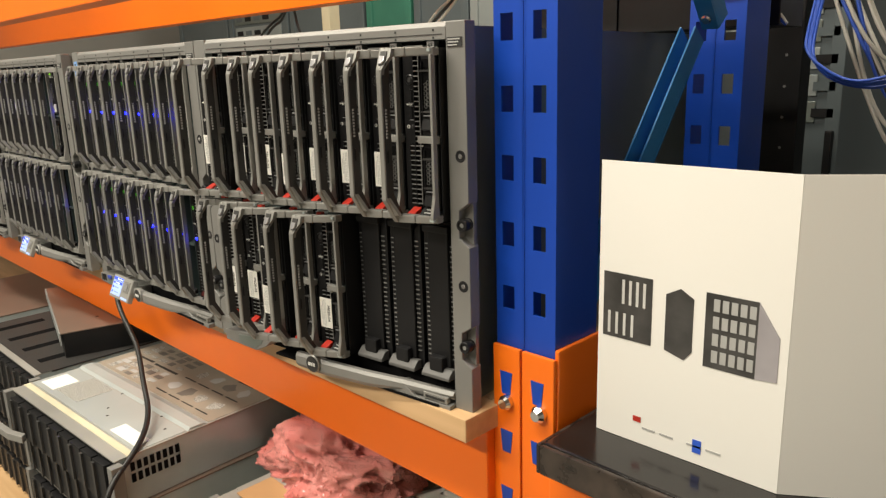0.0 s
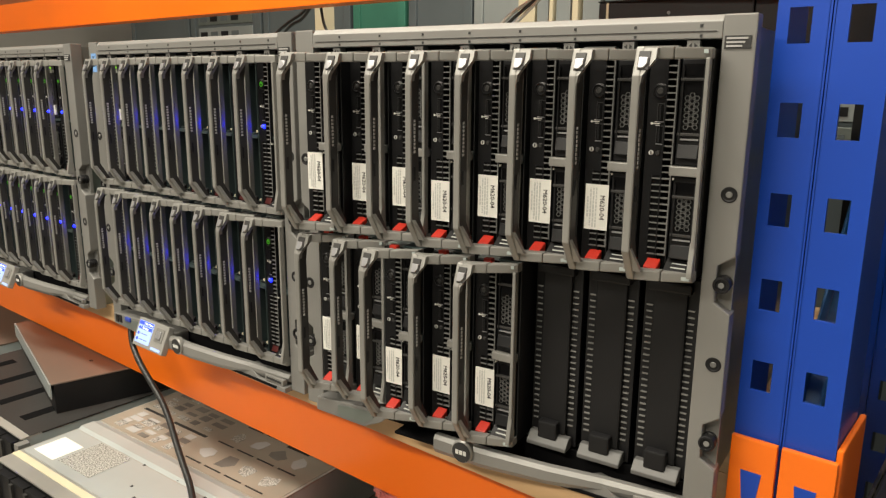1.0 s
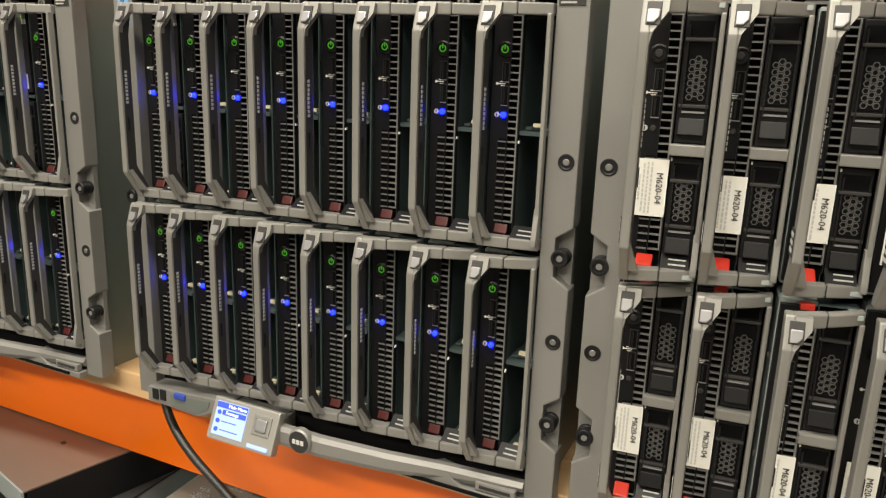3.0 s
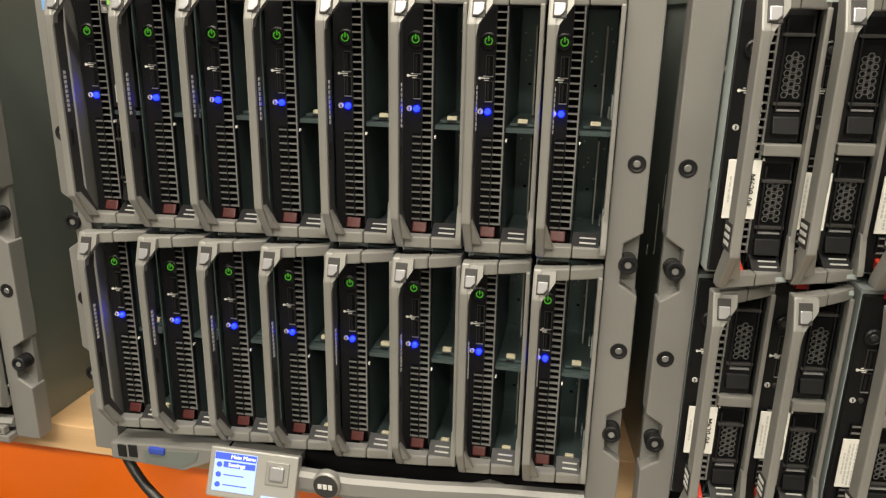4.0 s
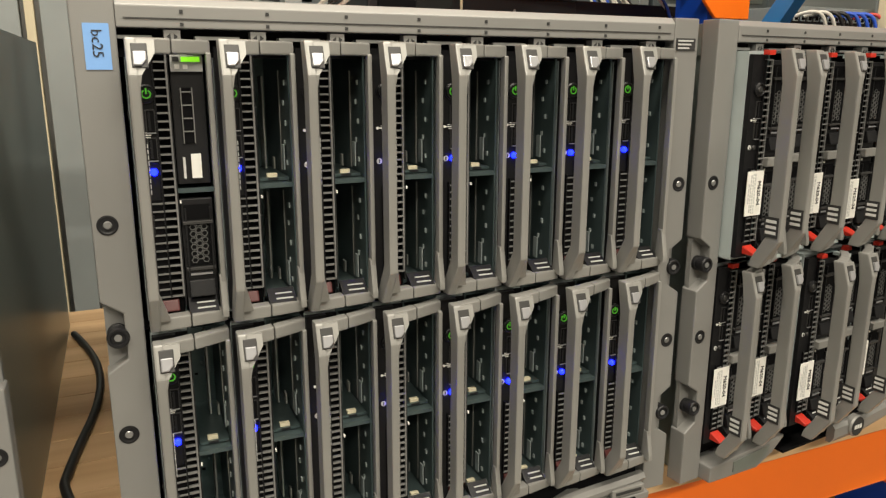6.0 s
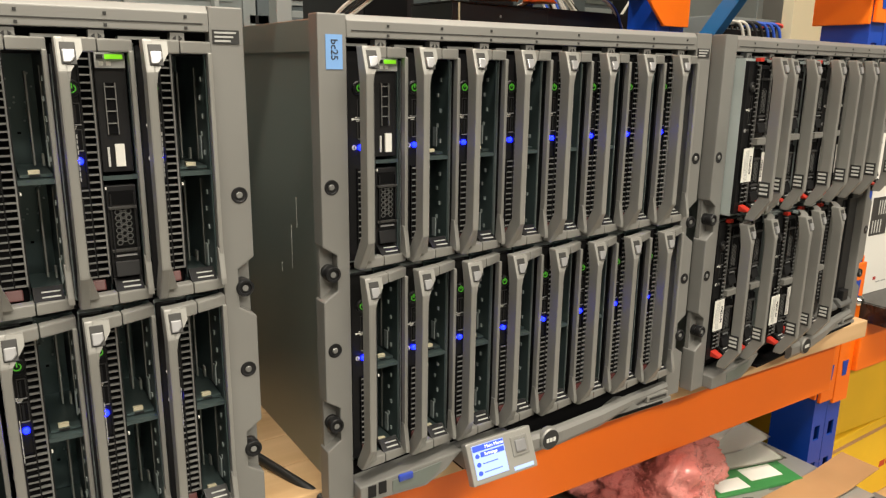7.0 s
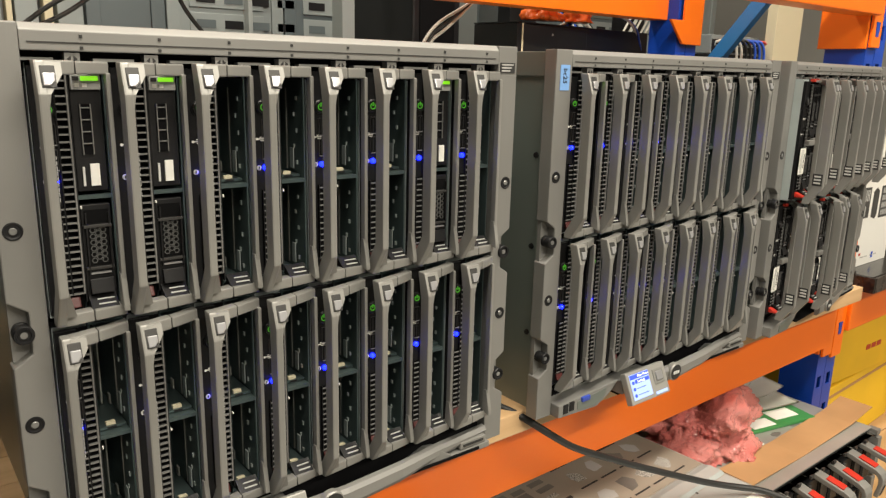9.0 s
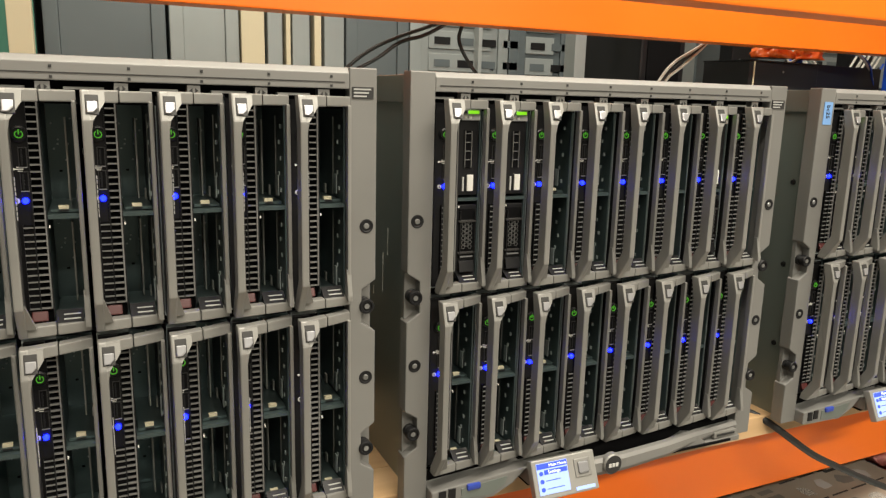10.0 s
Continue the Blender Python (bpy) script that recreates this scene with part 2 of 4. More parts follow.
b_main, _ = beam(-3.2, 0.978, 0.07, 0.872, 0.984, "orange painted steel rack beam carrying the enclosures' wooden deck")
connector(b_main, 0.978, 1.018, 0.084, 0.84, 1.09)
part("connector_return", bx(0.972, 0.9775, 0.0905, 0.185, 0.845, 0.984, bev=0.002), "orange", b_main)
part("bolt", lathe([(0.009, 0.084), (0.009, 0.078), (0.006, 0.073)], 1.0, 1.022, 14), "chrome", b_main, "zinc bolt head")
b_right, _ = beam(1.066, 3.2, 0.075, 0.885, 0.975, "orange painted steel rack beam of the neighbouring bay")
connector(b_right, 1.021, 1.066, 0.084, 0.83, 1.09)
part("connector_return", bx(1.0625, 1.068, 0.0905, 0.185, 0.83, 1.10, bev=0.002), "orange", b_right)
part("bolt", lathe([(0.010, 0.084), (0.010, 0.078), (0.006, 0.073)], 1.048, 1.022, 14), "chrome", b_right, "zinc bolt head")
beam_u, _ = beam(-3.2, 0.978, 0.07, 1.55, 1.66, "orange painted upper rack beam over the enclosures")
connector(beam_u, 0.978, 1.018, 0.084, 1.49, 1.72)
part("connector_return", bx(0.970, 0.9775, 0.0905, 0.185, 1.487, 1.66, bev=0.002), "orange", beam_u)
b_rear, _ = beam(-3.2, 0.985, 0.56, 1.557, 1.665, "orange painted rear upper rack beam")
part("end_bracket", prism([(0.93, 1.556), (0.985, 1.50), (1.06, 1.50), (1.06, 1.66), (0.985, 1.66), (0.985, 1.556)], "y", 0.515, 0.523, bev=0.002), "orange", b_rear)
beam(1.066, 3.2, 0.07, 1.56, 1.67, "orange painted upper rack beam of the neighbouring bay")
beam(-3.2, 0.978, 0.56, 0.872, 0.984, "orange painted rear rack beam under the deck")


def upright(y, material, name_label):
    t = thing("rack_upright", pose(0, 0, 0), name_label, "rack upright", "rack uprights")
    # two flat fronts with a groove between, and folded sides
    y1 = y + 0.08
    rows = [0.030 + 0.0745 * k for k in range(1, 34)]
    bm = bmesh.new()
    for x0, x1, cx in ((0.978, 1.017, 0.996), (1.021, 1.062, 1.040)):
        w = 0.0085
        for a, b in ((x0, cx - w), (cx + w, x1)):
            box(bm, a, b, y, y + 0.003, 0, 2.6)
        zs = [0.0] + rows
        for i, z in enumerate(rows):
            lo = rows[i - 1] + 0.014 if i else 0.0
            box(bm, cx - w, cx + w, y, y + 0.003, lo, z - 0.014)
        box(bm, cx - w, cx + w, y, y + 0.003, rows[-1] + 0.014, 2.6)
    box(bm, 1.017, 1.021, y + 0.006, y + 0.009, 0, 2.6)
    box(bm, 1.0165, 1.0185, y, y + 0.009, 0, 2.6)
    box(bm, 1.0195, 1.0215, y, y + 0.009, 0, 2.6)
    part("front_face", bm, material, t)
    for x0, x1 in ((0.978, 0.981), (1.059, 1.062)):
        part("side_face", bx(x0, x1, y + 0.003, y1, 0, 2.6), material, t)
    part("foot_plate", bx(0.96, 1.08, y - 0.02, y1 + 0.02, 0, 0.006), material, t)
    return t


upright(0.092, "rackblue", "blue painted perforated steel rack upright with two columns of slots")
upright(0.53, "rackblue", "blue painted perforated rear steel rack upright")


def brace(p, q, w=0.032):
    p, q = Vector(p), Vector(q)
    d = (q - p)
    t = thing("diagonal_brace", Matrix.Translation(p) @ d.to_track_quat("Z", "Y").to_matrix().to_4x4(), "pale blue steel diagonal brace between the uprights", "brace", "rack braces")
    # a channel: a web and two folded flanges
    part("web", bx(-0.012, 0.012, -w / 2, -w / 2 + 0.003, 0, d.length, bev=0.001), "paleblue", t)
    for x0 in (-0.012, 0.009):
        part("flange", bx(x0, x0 + 0.003, -w / 2 + 0.003, w / 2, 0, d.length, bev=0.001), "paleblue", t)
    for z in (0.018, d.length - 0.018):
        part("bolt", lathe([(0.007, -w / 2), (0.007, -w / 2 - 0.004), (0.005, -w / 2 - 0.006)], 0, z, 12), "chrome", t, "zinc bolt head")
    return t


brace((1.02, 0.455, 1.44), (1.02, 0.17, 1.08))
brace((1.045, 0.47, 1.455), (1.045, 0.17, 1.83))
brace((1.02, 0.515, 0.55), (1.02, 0.17, 1.00))

# boards of the deck, laid along the beams
deck = thing("shelf_deck", pose(0, 0, 0), "pale softwood boards laid as a shelf deck on the beams", "shelf")
ys = [0.028 + 0.062 * k for k in range(13)]
for i, y in enumerate(ys):
    part("plank", bx(-3.2, 0.972 if i else 0.984, y, y + 0.0614, DECK - 0.029, DECK, bev=0.0015), "wood", deck)
ldeck = thing("lower_shelf", pose(0, 0, 0), "plain wooden lower shelf under the stacked servers", "shelf")
for y in (-0.26, -0.06, 0.14, 0.34, 0.54):
    part("plank", bx(-3.2, 3.2, y, y + 0.197, 0.44, 0.465), "wood", ldeck)


# ---- blade enclosure ----
UW, Z1 = 0.4826, 0.440
PITCH, U0 = 0.0538, 0.0279


def enclosure(m, label, lcd=True, sticker=False):
    t = thing("blade_enclosure", m, label, "server enclosure", "blade enclosures in a row")
    # shell, open towards the front
    a, b = 0.017, UW - 0.017
    part("side_panel", bx(a, a + 0.003, 0.0185, 0.754, 0.0, Z1 - 0.004), "shell", t)
    part("side_panel", bx(b - 0.003, b, 0.0185, 0.754, 0.0, Z1 - 0.004), "shell", t)
    part("top_panel", bx(a + 0.003, b - 0.003, 0.0185, 0.754, Z1 - 0.007, Z1 - 0.004), "shell", t)
    part("bottom_panel", bx(a + 0.003, b - 0.003, 0.0185, 0.754, 0.0, 0.003), "shell", t)
    part("back_panel", bx(a + 0.003, b - 0.003, 0.751, 0.754, 0.003, Z1 - 0.007), "shell", t)
    # scuffs along the side
    for v0, z0, z1 in ((0.10, 0.245, 0.275), (0.115, 0.20, 0.245), (0.145, 0.19, 0.20)):
        part("scuff", bx(a - 0.0004, a + 0.0001, v0, v0 + 0.0008, z0, z1), "paleink", t)
    part("side_lip", bx(a - 0.003, a, 0.0185, 0.60, Z1 - 0.03, Z1 - 0.002, bev=0.001), "shell", t)
    # near-black sheets paint the shade within the shell and between the rows
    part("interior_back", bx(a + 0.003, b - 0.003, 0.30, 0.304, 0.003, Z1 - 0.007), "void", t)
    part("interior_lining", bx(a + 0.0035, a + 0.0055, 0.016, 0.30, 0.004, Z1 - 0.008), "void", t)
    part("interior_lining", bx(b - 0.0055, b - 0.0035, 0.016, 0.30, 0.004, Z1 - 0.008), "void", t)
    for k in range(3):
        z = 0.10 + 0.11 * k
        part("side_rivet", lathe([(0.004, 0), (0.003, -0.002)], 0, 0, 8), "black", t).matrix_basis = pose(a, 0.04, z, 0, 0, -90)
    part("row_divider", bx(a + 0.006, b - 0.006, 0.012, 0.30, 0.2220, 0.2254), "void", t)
    # ears with pockets for the thumbscrews
    zt = (0.223, 0.0795)
    for side in (0, 1):
        w, o = 0.0255, 0.0
        pts = [(o, 0), (w, 0), (w, Z1), (o, Z1)]
        for z in zt:
            pts += [(o, z + 0.025), (0.0135, z + 0.016), (0.0135, z - 0.016), (o, z - 0.025)]
        if side:
            pts = [(UW - u, z) for u, z in pts]
        ear = part("ear", prism(pts, "y", 0.0, 0.018, bev=0.0012), "bezel", t)
        x0, x1 = (0.0015, 0.016) if not side else (UW - 0.016, UW - 0.0015)
        for z in zt:
            part("pocket", bx(x0, x1, 0.011, 0.0165, z - 0.026, z + 0.026), "bezel", t)
            cx = 0.0088 if not side else UW - 0.0088
            kn = part("thumbscrew", lathe([(0.0068, 0.011), (0.0068, 0.008), (0.0058, 0.0075), (0.0058, 0.006), (0.0072, 0.005), (0.0072, -0.0015), (0.0066, -0.0025), (0.0050, -0.0025), (0.0045, -0.001)], cx, z, 22), "black", t, "black knurled thumbscrew")
            part("screw_slot", lathe([(0.0025, -0.0008), (0.0025, -0.0018)], cx, z, 10), "grille", kn)
        for z in (0.299, 0.1525):
            cx = 0.0094 if not side else UW - 0.0094
            h = part("bezel_screw", lathe([(0.0066, 0.001), (0.0066, -0.0004), (0.0056, -0.0006), (0.0045, -0.0002)], cx, z, 20), "black", t, "black recessed screw")
            part("screw_head", lathe([(0.0028, -0.0003), (0.0022, -0.0010)], cx, z, 10), "grille", h)
    # top bar with its slot and slide tags
    part("top_bar", prism([(0.0, 0.4215), (0.018, 0.4215), (0.018, Z1), (0.004, Z1), (0.0, Z1 - 0.005)], "x", 0.0256, UW - 0.0256, bev=0.0008), "bezel", t)
    part("top_groove", bx(0.03, UW - 0.03, -0.0006, 0.001, 0.4268, 0.4276), "handle_dark", t)
    # dark sheet in place of the slot's shade
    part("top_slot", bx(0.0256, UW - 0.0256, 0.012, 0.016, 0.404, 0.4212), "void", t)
    for k in range(8):
        u = U0 + PITCH * k + 0.030
        tag = part("slot_tag", bx(u - 0.005, u + 0.005, 0.002, 0.011, 0.4125, 0.4205), "bezel", t)
        part("arrow", prism([(u - 0.0035, 0.4165), (u - 0.001, 0.4145), (u - 0.001, 0.4185)], "y", 0.0013, 0.0021), "ink", tag)
        part("arrow", prism([(u + 0.0035, 0.4165), (u + 0.001, 0.4145), (u + 0.001, 0.4185)], "y", 0.0013, 0.0021), "ink", tag)
        part("pull_tab", bx(u - 0.040, u - 0.012, 0.003, 0.011, 0.4150, 0.4170), "grille", t)
        part("slot_number", bx(u + 0.005, u + 0.0072, -0.0005, 0.0004, 0.4305, 0.4328), "ink", t)
        part("slot_number", bx(u + 0.005, u + 0.0072, -0.0005, 0.0004, 0.4228, 0.4250), "ink", t)
    tg = part("asset_tag", bx(UW - 0.0235, UW - 0.0035, -0.0008, 0.0004, 0.4135, 0.4235), "ink", t, "small black printed tag")
    for k in range(3):
        part("print_line", bx(UW - 0.022, UW - 0.006 - 0.002 * k, -0.0011, -0.0004, 0.4208 - 0.003 * k, 0.4222 - 0.003 * k), "greyink", tg)
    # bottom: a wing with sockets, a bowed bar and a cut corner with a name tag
    # dark sheet painted as the shaded gap under the blades
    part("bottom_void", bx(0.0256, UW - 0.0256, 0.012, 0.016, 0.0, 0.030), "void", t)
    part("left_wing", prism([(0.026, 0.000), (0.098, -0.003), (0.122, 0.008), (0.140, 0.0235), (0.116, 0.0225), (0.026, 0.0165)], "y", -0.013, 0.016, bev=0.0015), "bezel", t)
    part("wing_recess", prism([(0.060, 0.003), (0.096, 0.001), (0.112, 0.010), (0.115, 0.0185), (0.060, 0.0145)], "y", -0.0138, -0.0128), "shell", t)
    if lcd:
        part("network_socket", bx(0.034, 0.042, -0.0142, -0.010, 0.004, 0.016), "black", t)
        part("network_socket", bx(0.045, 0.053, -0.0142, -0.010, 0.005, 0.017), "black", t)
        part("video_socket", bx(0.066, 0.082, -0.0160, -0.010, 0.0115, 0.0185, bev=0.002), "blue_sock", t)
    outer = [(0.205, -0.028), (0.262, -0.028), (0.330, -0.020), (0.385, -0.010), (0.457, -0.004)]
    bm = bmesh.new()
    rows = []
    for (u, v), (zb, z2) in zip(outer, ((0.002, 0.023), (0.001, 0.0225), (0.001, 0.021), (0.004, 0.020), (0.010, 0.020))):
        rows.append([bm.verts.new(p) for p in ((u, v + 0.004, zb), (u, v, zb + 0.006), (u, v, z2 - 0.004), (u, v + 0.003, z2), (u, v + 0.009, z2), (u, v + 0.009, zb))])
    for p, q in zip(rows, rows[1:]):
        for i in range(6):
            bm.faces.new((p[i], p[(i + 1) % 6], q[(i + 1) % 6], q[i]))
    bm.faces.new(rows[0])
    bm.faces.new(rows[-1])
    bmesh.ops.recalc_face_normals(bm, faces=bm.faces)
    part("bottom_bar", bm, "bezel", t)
    # added dark sheet, keeps the gap behind the bar in shade
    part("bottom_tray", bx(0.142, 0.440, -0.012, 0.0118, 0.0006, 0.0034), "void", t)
    part("right_wing", prism([(0.372, -0.001), (0.457, -0.002), (0.457, 0.005), (0.402, 0.004), (0.388, 0.014), (0.376, 0.016), (0.358, 0.009)], "y", -0.010, 0.010, bev=0.001), "bezel", t)
    nt_ = part("name_plate", bx(0.415, 0.452, -0.009, -0.002, 0.0055, 0.0135, bev=0.001), "handle", t, "small silver name plate")
    part("print_line", bx(0.419, 0.448, -0.0097, -0.0088, 0.0082, 0.0110), "ink", nt_)
    bd = part("badge", lathe([(0.0125, -0.024), (0.0125, -0.030), (0.0112, -0.0315)], 0.2418, 0.0155, 26), "handle", t, "round black badge with a grey rim")
    part("badge_face", lathe([(0.0108, -0.0310), (0.0108, -0.0322)], 0.2418, 0.0155, 26), "ink", bd)
    for k in range(3):
        part("emblem_bar", bx(0.2352 + 0.0046 * k, 0.2386 + 0.0046 * k, -0.0328, -0.0320, 0.0133, 0.0177), "paleink", bd)
    if lcd:
        box_m = pose(0.176, -0.030, 0.0150, -24, 0, 0) @ Matrix.Diagonal((0.88, 0.9, 0.80, 1))
        case = part("lcd_module", bx(-0.046, 0.046, -0.005, 0.006, -0.026, 0.027, bev=0.002), "lcd_case", t, "silver display module with a lit blue screen")
        case.matrix_basis = box_m
        part("screen", bx(-0.040, 0.004, -0.0058, -0.0045, -0.019, 0.022), "screen", case)
        part("screen_header", bx(-0.0395, 0.0035, -0.0063, -0.0056, 0.0145, 0.0215), "screen_bar", case)
        part("screen_highlight", bx(-0.030, 0.0030, -0.0063, -0.0056, 0.0065, 0.0125), "screen_bar", case)
        for k in range(3):
            part("screen_icon", lathe([(0.0030, -0.0056), (0.0028, -0.0064)], -0.0345, 0.0088 - 0.0105 * k, 10), "screen_bar", case)
        for k in (1, 2):
            part("screen_line", bx(-0.029, -0.012 + 0.004 * k, -0.0062, -0.0056, 0.0085 - 0.0105 * k, 0.0095 - 0.0105 * k), "screen_bar", case)
        lettering("screen_title", "Main Menu", 0.0058, "screen_text", case, pose(-0.010, -0.0066, 0.0180, 90, 0, 0))
        lettering("screen_entry", "Settings", 0.0058, "screen_text", case, pose(-0.016, -0.0066, 0.0095, 90, 0, 0))
        part("key_pad", bx(0.014, 0.038, -0.0065, -0.004, -0.006, 0.019, bev=0.0012), "handle", case)
        part("key", bx(0.0185, 0.0335, -0.0085, -0.006, -0.001, 0.0145, bev=0.002), "button", case)
        part("lamp_strip", bx(0.012, 0.040, -0.0058, -0.0045, -0.0225, -0.018), "screen", case)
        part("hinge_arm", bx(0.140, 0.208, -0.020, 0.010, 0.004, 0.022, bev=0.002), "bezel", t)
    if sticker:
        st = part("sticker", bx(0.0068, 0.0215, -0.0006, 0.0002, 0.396, 0.4235), "bluelabel", t, "pale blue paper sticker reading bc25")
        lettering("sticker_text", "bc25", 0.0088, "ink", st, Matrix.Translation((0.0140, -0.0008, 0.4115)) @ pose(0, 0, 0, 90, 0, 0) @ pose(0, 0, 0, 0, 0, -90))
    return t


# ---- blades ----
BW, BH = 0.0508, 0.1885


def drive(t, z0, z1, lit, blank=False):
    """A drive carrier in a bay."""
    x0, x1 = 0.0260, 0.0468
    c = part("drive_carrier", bx(x0, x1, 0.001, 0.075, z0, z1, bev=0.0008), "black", t, "black drive carrier")
    h = z1 - z0
    if blank:
        part("carrier_latch", prism([(-0.0045, z0 + 0.006), (-0.0015, z0 + 0.017), (0.001, z0 + 0.017), (0.001, z0 + 0.005)], "x", x0 + 0.002, x1 - 0.002, bev=0.0006), "black", c, "black carrier latch")
        part("latch_rim", bx(x0 + 0.003, x1 - 0.003, -0.0012, 0.001, z0 + 0.0205, z0 + 0.0217), "button", c)
        bm = bmesh.new()
        for r in range(6):
            for q in range(3):
                cx, cz = x0 + 0.0068 + 0.0037 * q, z0 + 0.031 + 0.0046 * r + 0.0023 * (q % 2)
                for k in range(6):
                    a0, a1 = math.radians(60 * k), math.radians(60 * k + 60)
                    p = [(cx + 0.0023 * math.cos(g), cz + 0.0023 * math.sin(g)) for g in (a0, a1)]
                    pi = [(cx + 0.0017 * math.cos(g), cz + 0.0017 * math.sin(g)) for g in (a0, a1)]
                    prism([p[0], p[1], pi[1], pi[0]], "y", -0.0008, 0.0012, bm)
        tagged(part("honeycomb", bm, "latch_grey", c), kind="stuff")
        part("carrier_plate", bx(x0 + 0.0030, x0 + 0.0180, -0.0004, 0.0011, z0 + 0.0275, z1 - 0.0180, bev=0.0004), "void", c)
        for u in (0.0022, 0.0182):
            part("carrier_rail", bx(x0 + u, x0 + u + 0.0010, -0.0020, 0.001, z0 + 0.020, z1 - 0.006), "black", c)
        part("carrier_recess", bx(x0 + 0.002, x1 - 0.002, 0.0004, 0.0012, z1 - 0.014, z1 - 0.004), "void", c)
        part("carrier_clip", bx(x0 + 0.0006, x1 - 0.0006, -0.0024, 0.001, z1 - 0.0172, z1 - 0.0150, bev=0.0004), "handle_dark", c)
        part("carrier_clip", bx(x0 + 0.0006, x1 - 0.0006, -0.0018, 0.001, z0 + 0.0240, z0 + 0.0262, bev=0.0004), "handle_dark", c)
    else:
        part("carrier_head", bx(x0 + 0.0005, x1 - 0.0005, -0.0025, 0.001, z1 - 0.0115, z1 - 0.001, bev=0.0005), "greyink", c)
        part("lamp_window", bx(x0 + 0.0018, x0 + 0.0058, -0.0031, -0.0023, z1 - 0.0052, z1 - 0.0022), "ink", c)
        if lit:
            part("drive_lamp", bx(x0 + 0.0072, x1 - 0.0022, -0.0031, -0.0023, z1 - 0.0052, z1 - 0.0022), "lime", c, "lit green lamp")
        for k in range(2):
            part("head_mark", bx(x0 + 0.003 + 0.005 * k, x0 + 0.006 + 0.005 * k, -0.0030, -0.0023, z1 - 0.0098, z1 - 0.0070), "white", c)
        part("carrier_window", bx(x0 + 0.0060, x0 + 0.0124, -0.0002, 0.0012, z0 + 0.027, z0 + 0.063, bev=0.0004), "void", c)
        bm = bmesh.new()
        for r in range(4):
            box(bm, x0 + 0.0060, x0 + 0.0124, -0.0012, 0.0004, z0 + 0.0345 + 0.0085 * r, z0 + 0.0353 + 0.0085 * r)
        for u in (0.0054, 0.0124):
            box(bm, x0 + u, x0 + u + 0.0006, -0.0012, 0.0004, z0 + 0.027, z0 + 0.063)
        part("window_rim", bm, "grille", c)
        part("drive_label", bx(x0 + 0.0092, x0 + 0.0155, -0.0009, 0.0012, z0 + 0.004, z0 + 0.020), "white", c, "small white drive label")
        part("print_line", bx(x0 + 0.0040, x0 + 0.0055, -0.0006, 0.0012, z0 + 0.004, z0 + 0.018), "paleink", c)


